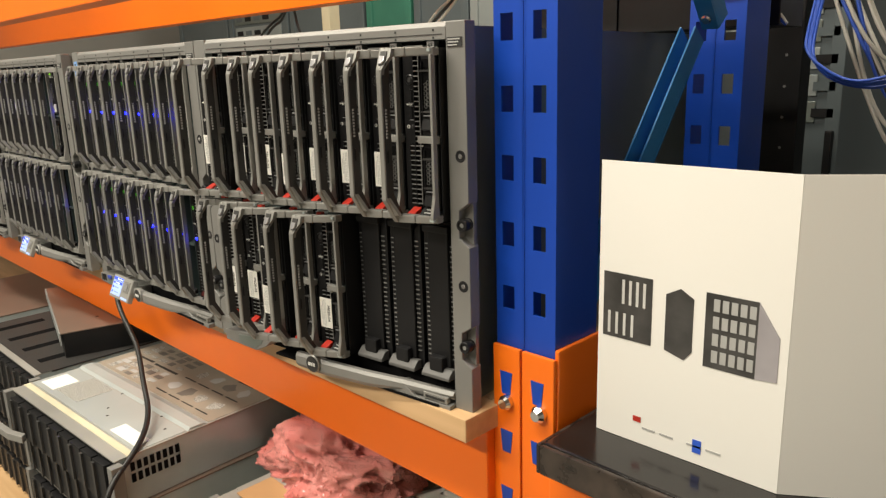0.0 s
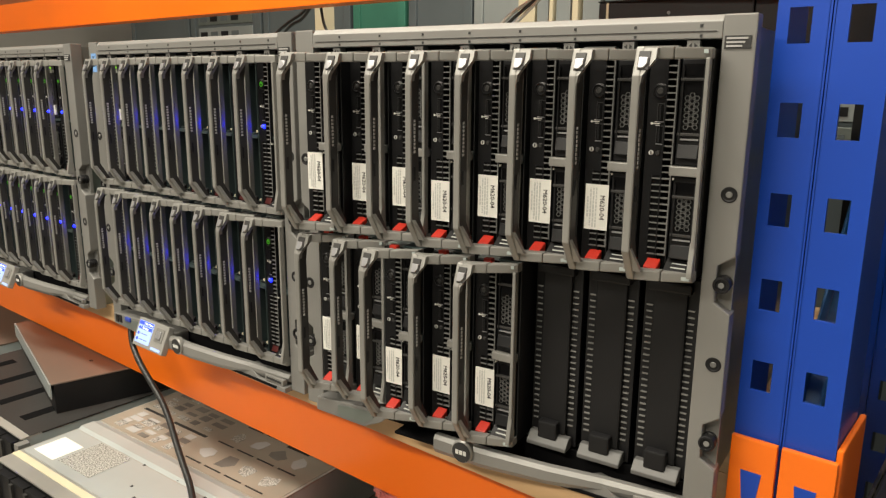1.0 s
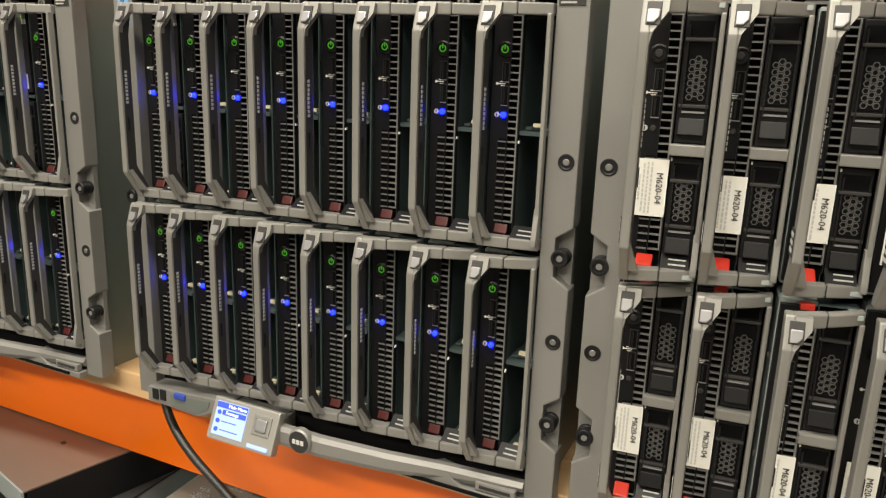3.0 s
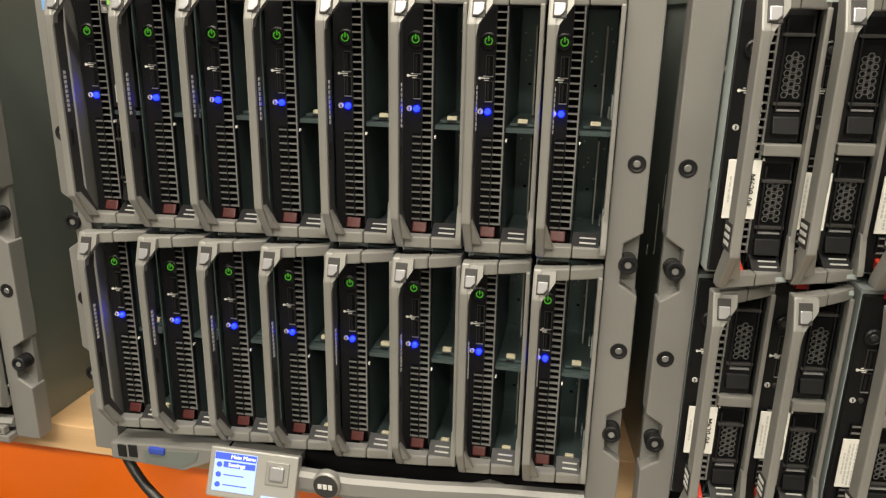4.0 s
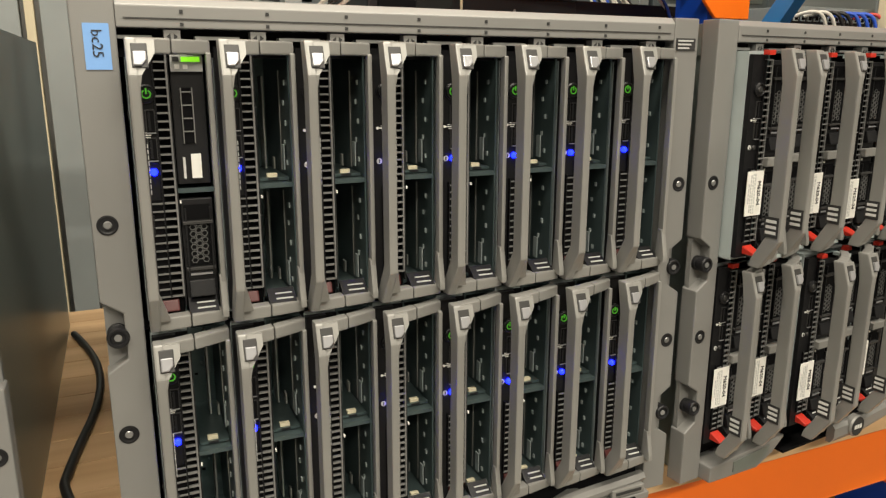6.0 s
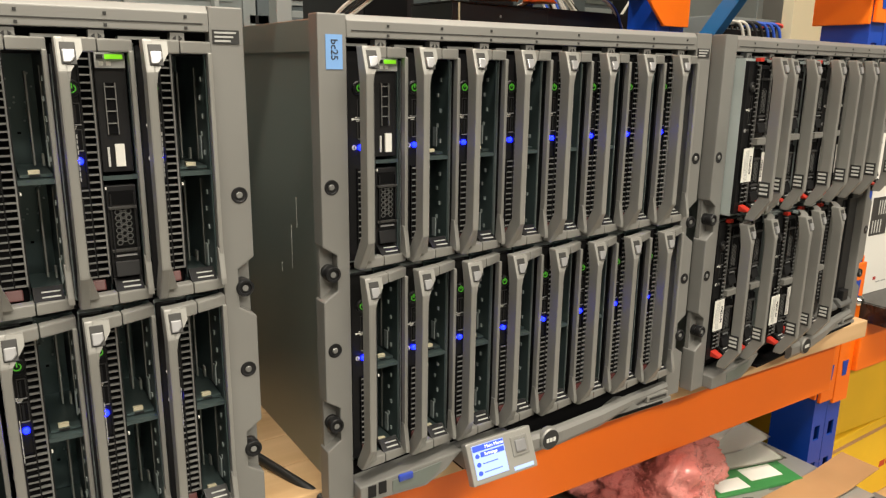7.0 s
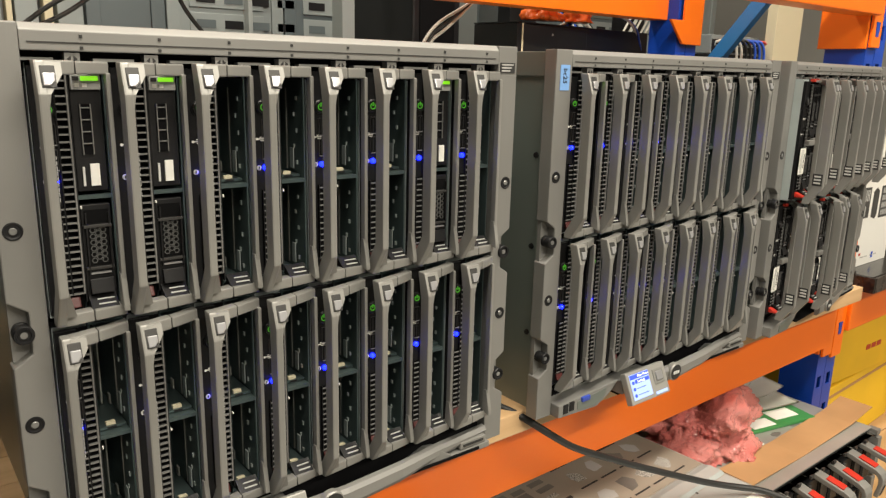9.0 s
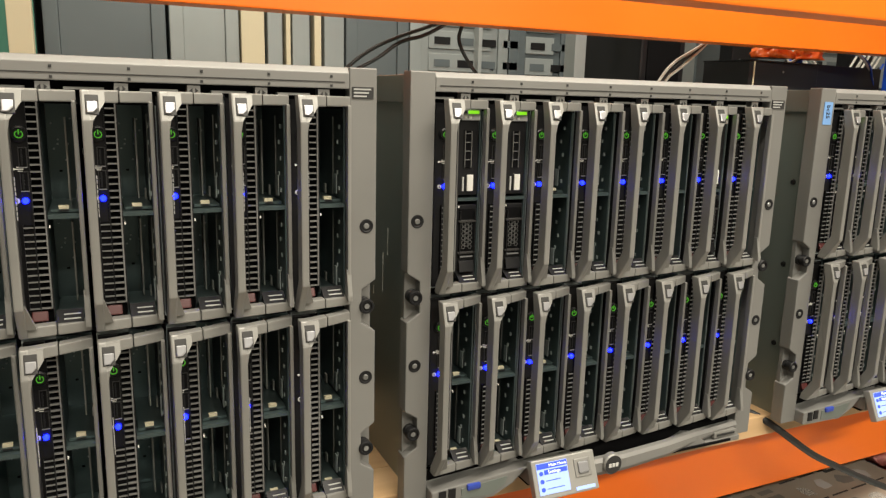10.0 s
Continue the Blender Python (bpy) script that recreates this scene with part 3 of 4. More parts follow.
def blade(kind, label_z=None):
    """kind: empty, one (a drive above a blank), pair (two carriers, switched off)."""
    off = kind == "pair"
    text = {"empty": "blade server with lit blue lamp and empty drive bays",
            "one": "blade server with lit blue lamp, a drive and a blank",
            "pair": "switched-off blade server with two drive carriers, pulled part out"}[kind]
    if label_z:
        text = "switched-off blade server with white stock label, pulled part out"
    t = thing("blade_server", pose(0, 0, 0), text, "blade server", "blade servers in the enclosures")
    H = BH
    bar = "handle"
    # body behind the face
    part("body", bx(0.0006, 0.0243, 0.0075, 0.25, 0.001, H - 0.001), "zinc", t)
    part("side_plate", bx(-0.0002, 0.0004, 0.006, 0.25, 0.002, H - 0.002), "zinc", t, "bare zinc side plate")
    for z in (0.06, 0.14):
        part("side_rivet", lathe([(0.0032, 0), (0.0022, -0.001)], 0, 0, 8), "galv", t).matrix_basis = pose(-0.0002, 0.022, z, 0, 0, -90)
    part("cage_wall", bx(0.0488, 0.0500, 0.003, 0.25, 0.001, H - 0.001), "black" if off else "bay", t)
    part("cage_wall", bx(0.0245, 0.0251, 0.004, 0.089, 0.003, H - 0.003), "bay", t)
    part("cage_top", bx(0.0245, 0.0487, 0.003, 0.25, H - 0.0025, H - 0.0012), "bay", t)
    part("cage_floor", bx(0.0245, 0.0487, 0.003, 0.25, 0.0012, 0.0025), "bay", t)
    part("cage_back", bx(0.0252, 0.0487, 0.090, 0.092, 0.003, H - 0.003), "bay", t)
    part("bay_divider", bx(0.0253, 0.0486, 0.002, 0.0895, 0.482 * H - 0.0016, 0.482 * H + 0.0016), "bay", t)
    if off:
        part("cross_bar", bx(0.0235, 0.0490, -0.0060, 0.002, 0.482 * H - 0.004, 0.482 * H + 0.004, bev=0.001), "handle", t)
    part("faceplate", bx(0.0006, 0.0158, 0.0015, 0.0072, 0.004, H - 0.004), "face", t)
    # black backings give the shade between the grille bars
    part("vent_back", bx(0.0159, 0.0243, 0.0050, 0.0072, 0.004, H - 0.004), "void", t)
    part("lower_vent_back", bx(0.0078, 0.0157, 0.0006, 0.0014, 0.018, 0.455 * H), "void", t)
    # vent grille: one column above, two below
    bm = bmesh.new()
    n = 30
    z0, z1 = 0.10 * H, 0.955 * H
    for i in range(n + 1):
        z = z0 + (z1 - z0) * i / n
        box(bm, 0.0160, 0.0242, -0.0006, 0.0020, z - 0.00055, z + 0.00055)
        if z < 0.46 * H:
            box(bm, 0.0080, 0.0154, -0.0006, 0.0006, z - 0.0005, z + 0.0005)
    for u, w, zz in ((0.0239, 0.0006, z1), (0.0158, 0.0005, z1), (0.0081, 0.0003, 0.455 * H)):
        part("grille_upright", bx(u - w, u + w, -0.0009, 0.0012, z0, zz), "face" if u < 0.02 else "grille", t)
    part("vent_grille", bm, "grille", t)
    part("bay_edge", bx(0.0244, 0.0252, -0.0010, 0.0035, 0.012, 0.96 * H), "black", t)
    # handle frame: a bracket bar held proud of the face, arms above and below, a thin bar at the hinge edge
    D, DR, th = (0.042, 0.008, 0.0135) if off else (0.0345, 0.010, 0.0130)
    VT, VB, CT, CB = D - 0.0075, D - 0.018, 0.022, 0.027
    outer = [(-VT, H), (-D, H - CT), (-D, CB), (-VB, 0.0)]
    inner = [(-VB + 0.011, 0.0), (-VB + 0.009, 0.008), (-D + th, CB + 0.004), (-D + th, H - CT - 0.006), (-VT + 0.009, H - 0.009), (-VT + 0.011, H)]
    f = part("handle_bar", prism(outer + inner, "x", 0.0, 0.0066, bev=0.0014), bar, t)
    part("bar_lining", prism([(-VT + 0.001, H - 0.008), (-D + 0.0020, H - CT - 0.001), (-D + 0.0020, CB + 0.002), (-VB + 0.001, 0.006), (-VB + 0.008, 0.009), (-D + th - 0.001, CB + 0.006), (-D + th - 0.001, H - CT - 0.008), (-VT + 0.008, H - 0.010)], "x", 0.0064, 0.0070), "handle_dark", f)
    bm = bmesh.new()
    for k in range(9):
        z = 0.50 * H + 0.0036 * k
        box(bm, 0.0074, 0.0080, -D + 0.004, -D + 0.0064, z, z + 0.0024)
    part("bar_print", bm, "greyink", f)
    part("print_slot", bx(0.0074, 0.0081, -D + 0.004, -D + 0.0060, 0.36 * H, 0.43 * H), "black", f)

    def arm(u0, u1, z0, z1, v0):
        g = lambda u: -v0 + (v0 - DR) * (u / BW) ** 1.5
        us = [u0 + (u1 - u0) * i / 3 for i in range(4)]
        return prism([(u, g(u)) for u in us] + [(u, g(u) + 0.010) for u in us[::-1]], "z", z0, z1, bev=0.0012)

    part("top_arm", arm(0.0056, 0.0262, H - 0.0095, H, VT), bar, t)
    part("top_arm_end", arm(0.0268, BW, H - 0.0092, H - 0.0004, VT), bar, t)
    part("bottom_arm", arm(0.0056, 0.0262, 0.0, 0.0090, VB), bar, t)
    part("bottom_arm_end", arm(0.0268, BW, 0.0, 0.0086, VB), bar, t)

    # corner plates in the slope of the bar, above with the release button in its pocket
    def corner(pts, slope, thick):
        cb = bmesh.new()
        lo = [cb.verts.new((u, slope(z), z)) for u, z in pts]
        hi = [cb.verts.new((u, slope(z) + thick, z)) for u, z in pts]
        cb.faces.new(lo)
        cb.faces.new(hi[::-1])
        for i in range(len(pts)):
            j = (i + 1) % len(pts)
            cb.faces.new((lo[i], hi[i], hi[j], lo[j]))
        bmesh.ops.recalc_face_normals(cb, faces=cb.faces)
        bmesh.ops.triangulate(cb, faces=cb.faces)
        return cb

    up = lambda z: -VT - (D - VT) * min(1.0, (H - z) / CT) + 0.0006
    down = lambda z: -VB - (D - VB) * min(1.0, z / CB) + 0.0008
    part("gusset", corner([(0.0060, H - 0.030), (0.0066, H - 0.030), (0.0080, H - CT), (0.0165, H - 0.0090), (0.0165, H - 0.0012), (0.0060, H - 0.0012), (0.0060, H - CT)], up, 0.005), bar, t)
    part("lower_gusset", corner([(0.0060, CB + 0.004), (0.0066, CB + 0.004), (0.0130, 0.0085), (0.0060, 0.0085)], down, 0.005), bar, t)
    tilt = -math.degrees(math.atan2(D - VT, CT))
    zc = H - 0.0106
    part("button_surround", bx(-0.0046, 0.0046, -0.0008, 0.0012, -0.0078, 0.0074, bev=0.0005), "handle_dark", t).matrix_basis = pose(0.0076, up(zc) - 0.0002, zc, tilt, 0, 0)
    rb = part("release_button", prism([(-0.0038, 0.0020), (0.0038, 0.0020), (0.0038, -0.0034), (0.0008, -0.0068), (-0.0038, -0.0068)], "y", -0.0024, 0.0004, bev=0.0008), "button", t, "silver release button")
    rb.matrix_basis = pose(0.0076, up(zc) - 0.0004, zc, tilt, 0, 0)
    part("edge_bar", bx(0.0474, BW, -DR - 0.004, -DR + 0.003, 0.009, H - 0.008, bev=0.001), bar, t)
    part("edge_foot", prism([(-DR + 0.004, 0.007), (-DR - 0.008, 0.005), (-DR - 0.008, 0.010), (-DR - 0.003, 0.034), (-DR + 0.002, 0.034)], "x", 0.0466, 0.0510, bev=0.0008), bar, t)
    if off:
        for z in (0.002, H - 0.005):
            part("hinge_plate", bx(0.0420, 0.0490, -0.012, 0.003, z, z + 0.003), "zinc", t)
    tag = part("service_tag", prism([(-0.0105, 0.0085), (0.001, 0.0085), (0.001, 0.0165)], "x", 0.0262, 0.0455), "black", t, "small black service tag")
    bm = bmesh.new()
    for k in range(2):
        box(bm, 0.0315, 0.0435, -0.0078 + 0.004 * k, -0.0060 + 0.004 * k, 0.0100 + 0.0027 * k, 0.0112 + 0.0027 * k)
    part("print_line", bm, "paleink", tag)
    # controls
    pz, pu = 0.820 * H, 0.0107
    pb = part("power_button", lathe([(0.0062, 0.0016), (0.0062, -0.0002), (0.0050, -0.0012), (0.0046, -0.0004)], pu, pz, 20), "black", t)
    if off:
        part("power_icon", lathe([(0.0028, -0.0003), (0.0022, -0.0012)], pu, pz, 14), "handle_dark", pb)
    else:
        bm = bmesh.new()
        for k in range(14):
            a0, a1 = (math.radians(120 + 300 * q / 14) for q in (k, k + 1))
            prism([(pu + r * math.cos(a), pz + r * math.sin(a)) for r, a in ((0.0030, a0), (0.0030, a1), (0.0022, a1), (0.0022, a0))], "y", -0.0013, -0.0006, bm)
        box(bm, pu - 0.0005, pu + 0.0005, -0.0013, -0.0006, pz, pz + 0.0036)
        part("power_icon", bm, "green_led", pb, "lit green power icon")
    for fr in (0.728, 0.632):
        z = fr * H
        us = part("usb_port", bx(0.0090, 0.0150, 0.0004, 0.0020, z - 0.0075, z + 0.0075), "handle_dark", t)
        part("usb_hole", bx(0.0097, 0.0143, -0.0002, 0.0012, z - 0.0069, z + 0.0069), "void", us)
        part("usb_tongue", bx(0.0105, 0.0120, -0.0005, 0.0010, z - 0.0060, z + 0.0060), "black", us)
        part("usb_lip", bx(0.0092, 0.0148, -0.0005, 0.0010, z - 0.0078, z - 0.0072), "button", us)
    bm = bmesh.new()
    zu = 0.681 * H
    box(bm, 0.0045, 0.0118, 0.0009, 0.0016, zu - 0.0004, zu + 0.0004)
    lathe([(0.0011, 0.0016), (0.0011, 0.0009)], 0.0048, zu, 8, bm)
    box(bm, 0.0072, 0.0104, 0.0009, 0.0016, zu + 0.0012, zu + 0.0018)
    box(bm, 0.0080, 0.0112, 0.0009, 0.0016, zu - 0.0018, zu - 0.0012)
    part("usb_mark", bm, "white", t)
    im = part("info_mark", lathe([(0.0021, 0.0016), (0.0021, 0.0009)], 0.0058, 0.553 * H, 12), "paleink", t)
    part("info_letter", bx(0.0054, 0.0062, 0.0004, 0.0012, 0.553 * H - 0.0013, 0.553 * H + 0.0013), "ink", im)
    part("bay_number", bx(0.0258, 0.0268, -0.0016, 0.001, 0.44 * H, 0.45 * H), "white", t)
    if off:
        part("lamp", lathe([(0.0022, 0.0016), (0.0016, 0.0002)], 0.0115, 0.553 * H, 12), "handle_dark", t)
    else:
        part("lamp", lathe([(0.0024, 0.0016), (0.0023, -0.0006), (0.0015, -0.0017)], 0.0115, 0.553 * H, 14), "blue_led", t, "lit blue lamp")
    # bays
    if kind == "empty":
        for zb in (0.006, 0.482 * H + 0.0025):
            cs = part("bay_socket", bx(0.0275, 0.0480, 0.010, 0.075, zb, zb + 0.0020), "bay", t)
            part("bay_connector", bx(0.0330, 0.0402, 0.012, 0.016, zb + 0.0021, zb + 0.0048), "cream", cs)
            part("socket_slot", bx(0.0330, 0.0403, 0.0094, 0.0102, zb + 0.0004, zb + 0.0020), "black", cs)
            part("bay_clip", bx(0.0470, 0.0480, 0.020, 0.026, zb + 0.006, zb + 0.024), "zinc", cs)
            part("bay_clip", bx(0.0455, 0.0468, 0.050, 0.056, zb + 0.003, zb + 0.012), "galv", cs)
            for du, dz in ((0.030, 0.044), (0.033, 0.048), (0.0335, 0.052), (0.041, 0.048), (0.039, 0.034), (0.046, 0.060), (0.029, 0.066), (0.044, 0.070)):
                part("bay_stud", lathe([(0.0009, 0.0898), (0.0007, 0.0880)], du, zb + dz, 7), "zinc", cs)
            part("bay_rib", bx(0.0482, 0.0487, 0.034, 0.036, zb + 0.004, zb + 0.076), "galv", cs)
            for q in range(5):
                part("bay_nub", bx(0.0478, 0.0487, 0.014 + 0.005 * (q % 2), 0.0165 + 0.005 * (q % 2), zb + 0.010 + 0.014 * q, zb + 0.0135 + 0.014 * q), "zinc", cs)
            part("bay_guide", bx(0.0400, 0.0412, 0.055, 0.070, zb + 0.003, zb + 0.072), "galv", cs)
            part("bay_slot", bx(0.0330, 0.0355, 0.0888, 0.0899, zb + 0.024, zb + 0.0255), "void", cs)
    else:
        drive(t, 0.482 * H + 0.0045, 0.955 * H, kind == "one", blank=off)
        drive(t, 0.012, 0.482 * H - 0.0055, False, blank=True)
    part("catch", prism([(-0.011, 0.007), (-0.011, 0.0095), (0.0014, 0.0150), (0.0014, 0.007)] if off else [(-0.003, 0.009), (0.0004, 0.0165), (0.0014, 0.0165), (0.0014, 0.009)], "x", 0.0090, 0.0205, bev=0.001), "red" if off else "darkred", t, "red release catch")
    if off:
        part("top_catch", bx(0.012, 0.021, -0.005, 0.001, H - 0.0045, H - 0.0002, bev=0.0006), "red", t, "red upper catch")
        an = part("asset_number", bx(-0.0006, 0.0002, -D + 0.002, -D + 0.016, 0.030, 0.048), "ink", f, "small black asset tag")
        for k in range(3):
            part("print_line", bx(-0.0010, -0.0004, -D + 0.004, -D + 0.014, 0.033 + 0.005 * k, 0.0355 + 0.005 * k), "paleink", t)
    if label_z:
        lz = label_z * H
        lb = part("stock_label", bx(0.0036, 0.0250, -0.0022, -0.0014, lz - 0.0202, lz + 0.0202), "white", t, "white stock label reading M620-04")
        turn = pose(0, 0, 0, 90, 0, 0) @ pose(0, 0, 0, 0, 0, -90)
        lettering("label_text", "M620-04", 0.0062, "ink", lb, Matrix.Translation((0.0195, -0.0024, lz)) @ turn)
        dash = random.Random(int(1000 * label_z))
        for k, w in enumerate((0.009, 0.017, 0.018, 0.018)):
            bm, q = bmesh.new(), lz - w
            while q < lz + w:
                e = q + dash.uniform(0.0012, 0.0042)
                box(bm, 0.0056 + 0.0026 * k, 0.0068 + 0.0026 * k, -0.0026, -0.0020, q, min(e, lz + w))
                q = e + 0.0008
            part("print_line", bm, "paleink", lb)
    return t


def filler():
    t = thing("blank_filler", pose(0, 0, 0), "black slotted blank filler panel with grey latch in an empty slot", "blank panel", "blank fillers")
    H = BH
    part("panel", bx(0.001, 0.0495, 0.006, 0.03, 0.0, H, bev=0.001), "black", t)
    part("raised_panel", bx(0.010, 0.040, 0.001, 0.006, 0.012, H - 0.010, bev=0.002), "black", t)
    bm = bmesh.new()
    for u in (0.0035, 0.0405):
        for k in range(24):
            z = 0.022 + 0.006 * k
            box(bm, u, u + 0.0055, 0.0045, 0.0062, z, z + 0.0012)
    tagged(part("slot_pattern", bm, "grille", t), kind="stuff")
    part("latch", prism([(-0.011, 0.0), (-0.011, 0.004), (-0.003, 0.012), (0.004, 0.012), (0.004, 0.0)], "x", 0.004, 0.046, bev=0.001), "latch_grey", t, "grey latch")
    part("latch_tab", bx(0.014, 0.034, -0.008, 0.006, 0.008, 0.026, bev=0.002), "black", t)
    part("top_tab", bx(0.006, 0.044, -0.004, 0.006, H - 0.012, H - 0.003, bev=0.002), "black", t)
    return t


FACE_V = 0.0066
ZROW = {1: 0.2264, 0: 0.0325}
ENC = {  # place of each enclosure: x, y, turn in degrees
    "A": (0.4982, -0.007, 6.45),
    "B": (0.0, 0.0, 0.0),
    "C": (-0.5427, 0.0026, -0.37),
    "D": (-1.0618, -0.0113, 0.38),
}
encl = {k: pose(x, y, DECK, 0, 0, r) for k, (x, y, r) in ENC.items()}
enclosure(encl["A"], "grey blade enclosure with pulled-out unlit blades and three blanks", lcd=False)
enclosure(encl["B"], "grey blade enclosure with lit blades and a blue bc25 sticker", sticker=True)
enclosure(encl["C"], "grey blade enclosure full of lit blades, on the wooden deck")
enclosure(encl["D"], "grey blade enclosure full of lit blades, on the wooden deck")

kinds = {"empty": blade("empty"), "one": blade("one"), "lab1": blade("pair", 0.285), "lab2": blade("pair", 0.235), "lab3": blade("pair", 0.335), "pair": blade("pair"), "filler": filler()}
used = set()


def put(enc, row, col, kind, out=0.0, lift=0.0, aside=0.0):
    m = encl[enc] @ pose(U0 + PITCH * col + 0.001 + aside, FACE_V - out, ZROW[row] + lift)
    if kind in used:
        return copy_thing(kinds[kind], m)
    used.add(kind)
    kinds[kind].matrix_basis = m
    return kinds[kind]


rnd = random.Random(4)
full = {("B", 1): {0: "one"}, ("B", 0): {}, ("C", 1): {0: "one", 1: "one", 6: "one"}, ("C", 0): {}, ("D", 1): {}, ("D", 0): {}}
for (e, row), special in full.items():
    for c in range(8):
        put(e, row, c, special.get(c, "empty"), 0.001 * rnd.random(), 0.0006 * rnd.random())
top = ["lab3", "lab1", "lab1", "lab2", "lab1", "lab1", "lab1", "pair"]
pulled = {1: (0.024, 0.011, 0.012, 0.018, 0.017, 0.015, 0.013, 0.018), 0: (0.008, 0.010, 0.027, 0.018, 0.020, 0, 0, 0)}
moved = {1: (-0.0016, -0.0030, -0.0018, -0.0024, -0.0026, -0.0024, -0.0020, -0.0012), 0: (-0.0016, -0.0024, -0.0014, 0.0, 0.0, 0, 0, 0)}
for row, names in ((1, top), (0, ["lab3", "lab3", "lab1", "lab1", "lab1", "filler", "filler", "filler"])):
    for c, k in enumerate(names):
        put("A", row, c, k, pulled[row][c], -0.0008 * rnd.random(), moved[row][c])
for k, ob in kinds.items():
    if k not in used:
        for o in (*ob.children_recursive, ob):
            bpy.data.objects.remove(o)


# ---- servers stacked below ----
def rack_server(m, w, d, h, lid, label, prints=True, tabs=0):
    t = thing("rack_server", m, label, "server", "servers stacked below the beam")
    part("chassis", bx(0, w, 0.004, d, 0, h - 0.003, bev=0.001), "zinc", t)
    part("front_recess", bx(0.012, w - 0.012, -0.002, 0.004, 0.004, h - 0.005), "black", t)
    part("lid", bx(-0.001, w + 0.001, 0.030, d + 0.001, h - 0.003, h, bev=0.0008), lid, t)
    part("front_strip", bx(0, w, -0.004, 0.0298, h - 0.003, h - 0.0004), "galv", t)
    n = max(3, int(w / 0.045))
    for i in range(n):
        x0 = 0.016 + (w - 0.032) * i / n
        dr = part("drive_carrier", bx(x0 + 0.002, x0 + (w - 0.032) / n - 0.002, -0.014, -0.002, 0.006, h - 0.010, bev=0.001), "black", t)
        part("carrier_latch", bx(x0 + 0.004, x0 + 0.012, -0.018, -0.014, 0.008, h - 0.014), "handle_dark", dr)
    for x0 in (-0.016, w):
        part("ear", bx(x0, x0 + 0.016, -0.016, 0.004, 0, h - 0.004, bev=0.001), "bezel", t)
    if prints:
        part("tape", bx(0.0, w, 0.018, 0.0300, h - 0.0002, h + 0.0004), "cream", t)
        part("front_panel", bx(0.004, w - 0.004, 0.034, 0.122, h + 0.0001, h + 0.0010), "panelwhite", t, "pale bare steel front panel")
        part("lid_ridge", prism([(0.124, h), (0.130, h + 0.004), (0.150, h + 0.004), (0.162, h)], "x", 0.002, w - 0.002), "panelwhite", t)
        part("spec_sheet", bx(0.016, 0.075, 0.045, 0.095, h + 0.0011, h + 0.0015), "white", t, "white printed sheet stuck on the lid")
        part("spec_sheet", bx(0.082, 0.170, 0.050, 0.120, h + 0.0011, h + 0.0015), "speckled", t, "grey printed diagram stuck on the lid")
        part("spec_sheet", bx(0.330, 0.420, 0.040, 0.068, h + 0.0011, h + 0.0015), "white", t, "white printed strip stuck on the lid")
        for x, y in ((0.20, 0.12), (0.24, 0.075), (0.28, 0.125), (0.27, 0.06), (0.35, 0.12), (0.40, 0.10)):
            part("screw_hole", bx(x, x + 0.004, y, y + 0.004, h + 0.0010, h + 0.0014), "ink", t)
        part("printed_cover", bx(0.003, w - 0.003, 0.164, d - 0.06, h + 0.0001, h + 0.0008), "printed", t, "beige cover printed with assembly diagrams")
        r = random.Random(3)
        for x0, x1, y in ((0.02, 0.10, 0.235), (0.11, 0.20, 0.233), (0.05, 0.11, 0.33), (0.12, 0.19, 0.328)):
            part("lid_slot", bx(x0, x1, y, y + 0.006, h + 0.0008, h + 0.0012), "ink", t)
        for i in range(4):
            for k in range(3):
                x, y = 0.245 + 0.048 * i, 0.205 + 0.062 * k
                sides = r.choice((5, 6, 7, 8))
                pts = [(x + 0.019 * r.uniform(0.45, 1.1) * math.cos(2 * math.pi * q / sides), y + 0.019 * r.uniform(0.45, 1.1) * math.sin(2 * math.pi * q / sides)) for q in range(sides)]
                part("diagram", prism(pts, "z", h + 0.0008, h + 0.0012), r.choice(("darklid", "speckled", "greyink")), t)
                part("caption", bx(x - 0.018, x + 0.020, y - 0.029, y - 0.026, h + 0.0008, h + 0.0012), "ink", t)
        for i in range(5):
            for k in range(4):
                x, y = 0.030 + 0.035 * i, 0.172 + 0.014 * k if k < 4 else 0.25
                part("diagram", bx(x, x + r.uniform(0.014, 0.03), y, y + r.uniform(0.008, 0.016), h + 0.0008, h + 0.0012), r.choice(("speckled", "darklid", "greyink")), t)
        for i in range(5):
            for k in range(4):
                x, y = 0.024 + 0.036 * i, 0.250 + 0.019 * k
                part("diagram", bx(x, x + r.uniform(0.016, 0.032), y, y + r.uniform(0.008, 0.016), h + 0.0008, h + 0.0012), r.choice(("speckled", "darklid", "darklid")), t)
        for i in range(6):
            x = 0.03 + 0.06 * i
            part("diagram", bx(x, x + 0.04, 0.45, 0.462 + 0.02 * r.random(), h + 0.0008, h + 0.0012), r.choice(("speckled", "darklid")), t)
        part("code_patch", bx(0.332, 0.382, 0.292, 0.340, h + 0.0013, h + 0.0017), "ink", t, "dark square printed patch")
        part("patch_field", bx(0.338, 0.376, 0.298, 0.334, h + 0.0017, h + 0.0020), "speckled", t)
        lv = part("lever", prism([(-0.030, -0.030), (-0.022, -0.050), (0.020, -0.062), (0.120, -0.058), (0.160, -0.046), (0.150, -0.036), (0.118, -0.046), (0.022, -0.050), (-0.016, -0.040), (-0.022, -0.026)], "z", h * 0.45, h * 0.45 + 0.014, bev=0.002), "handle", t, "silver lever handle")
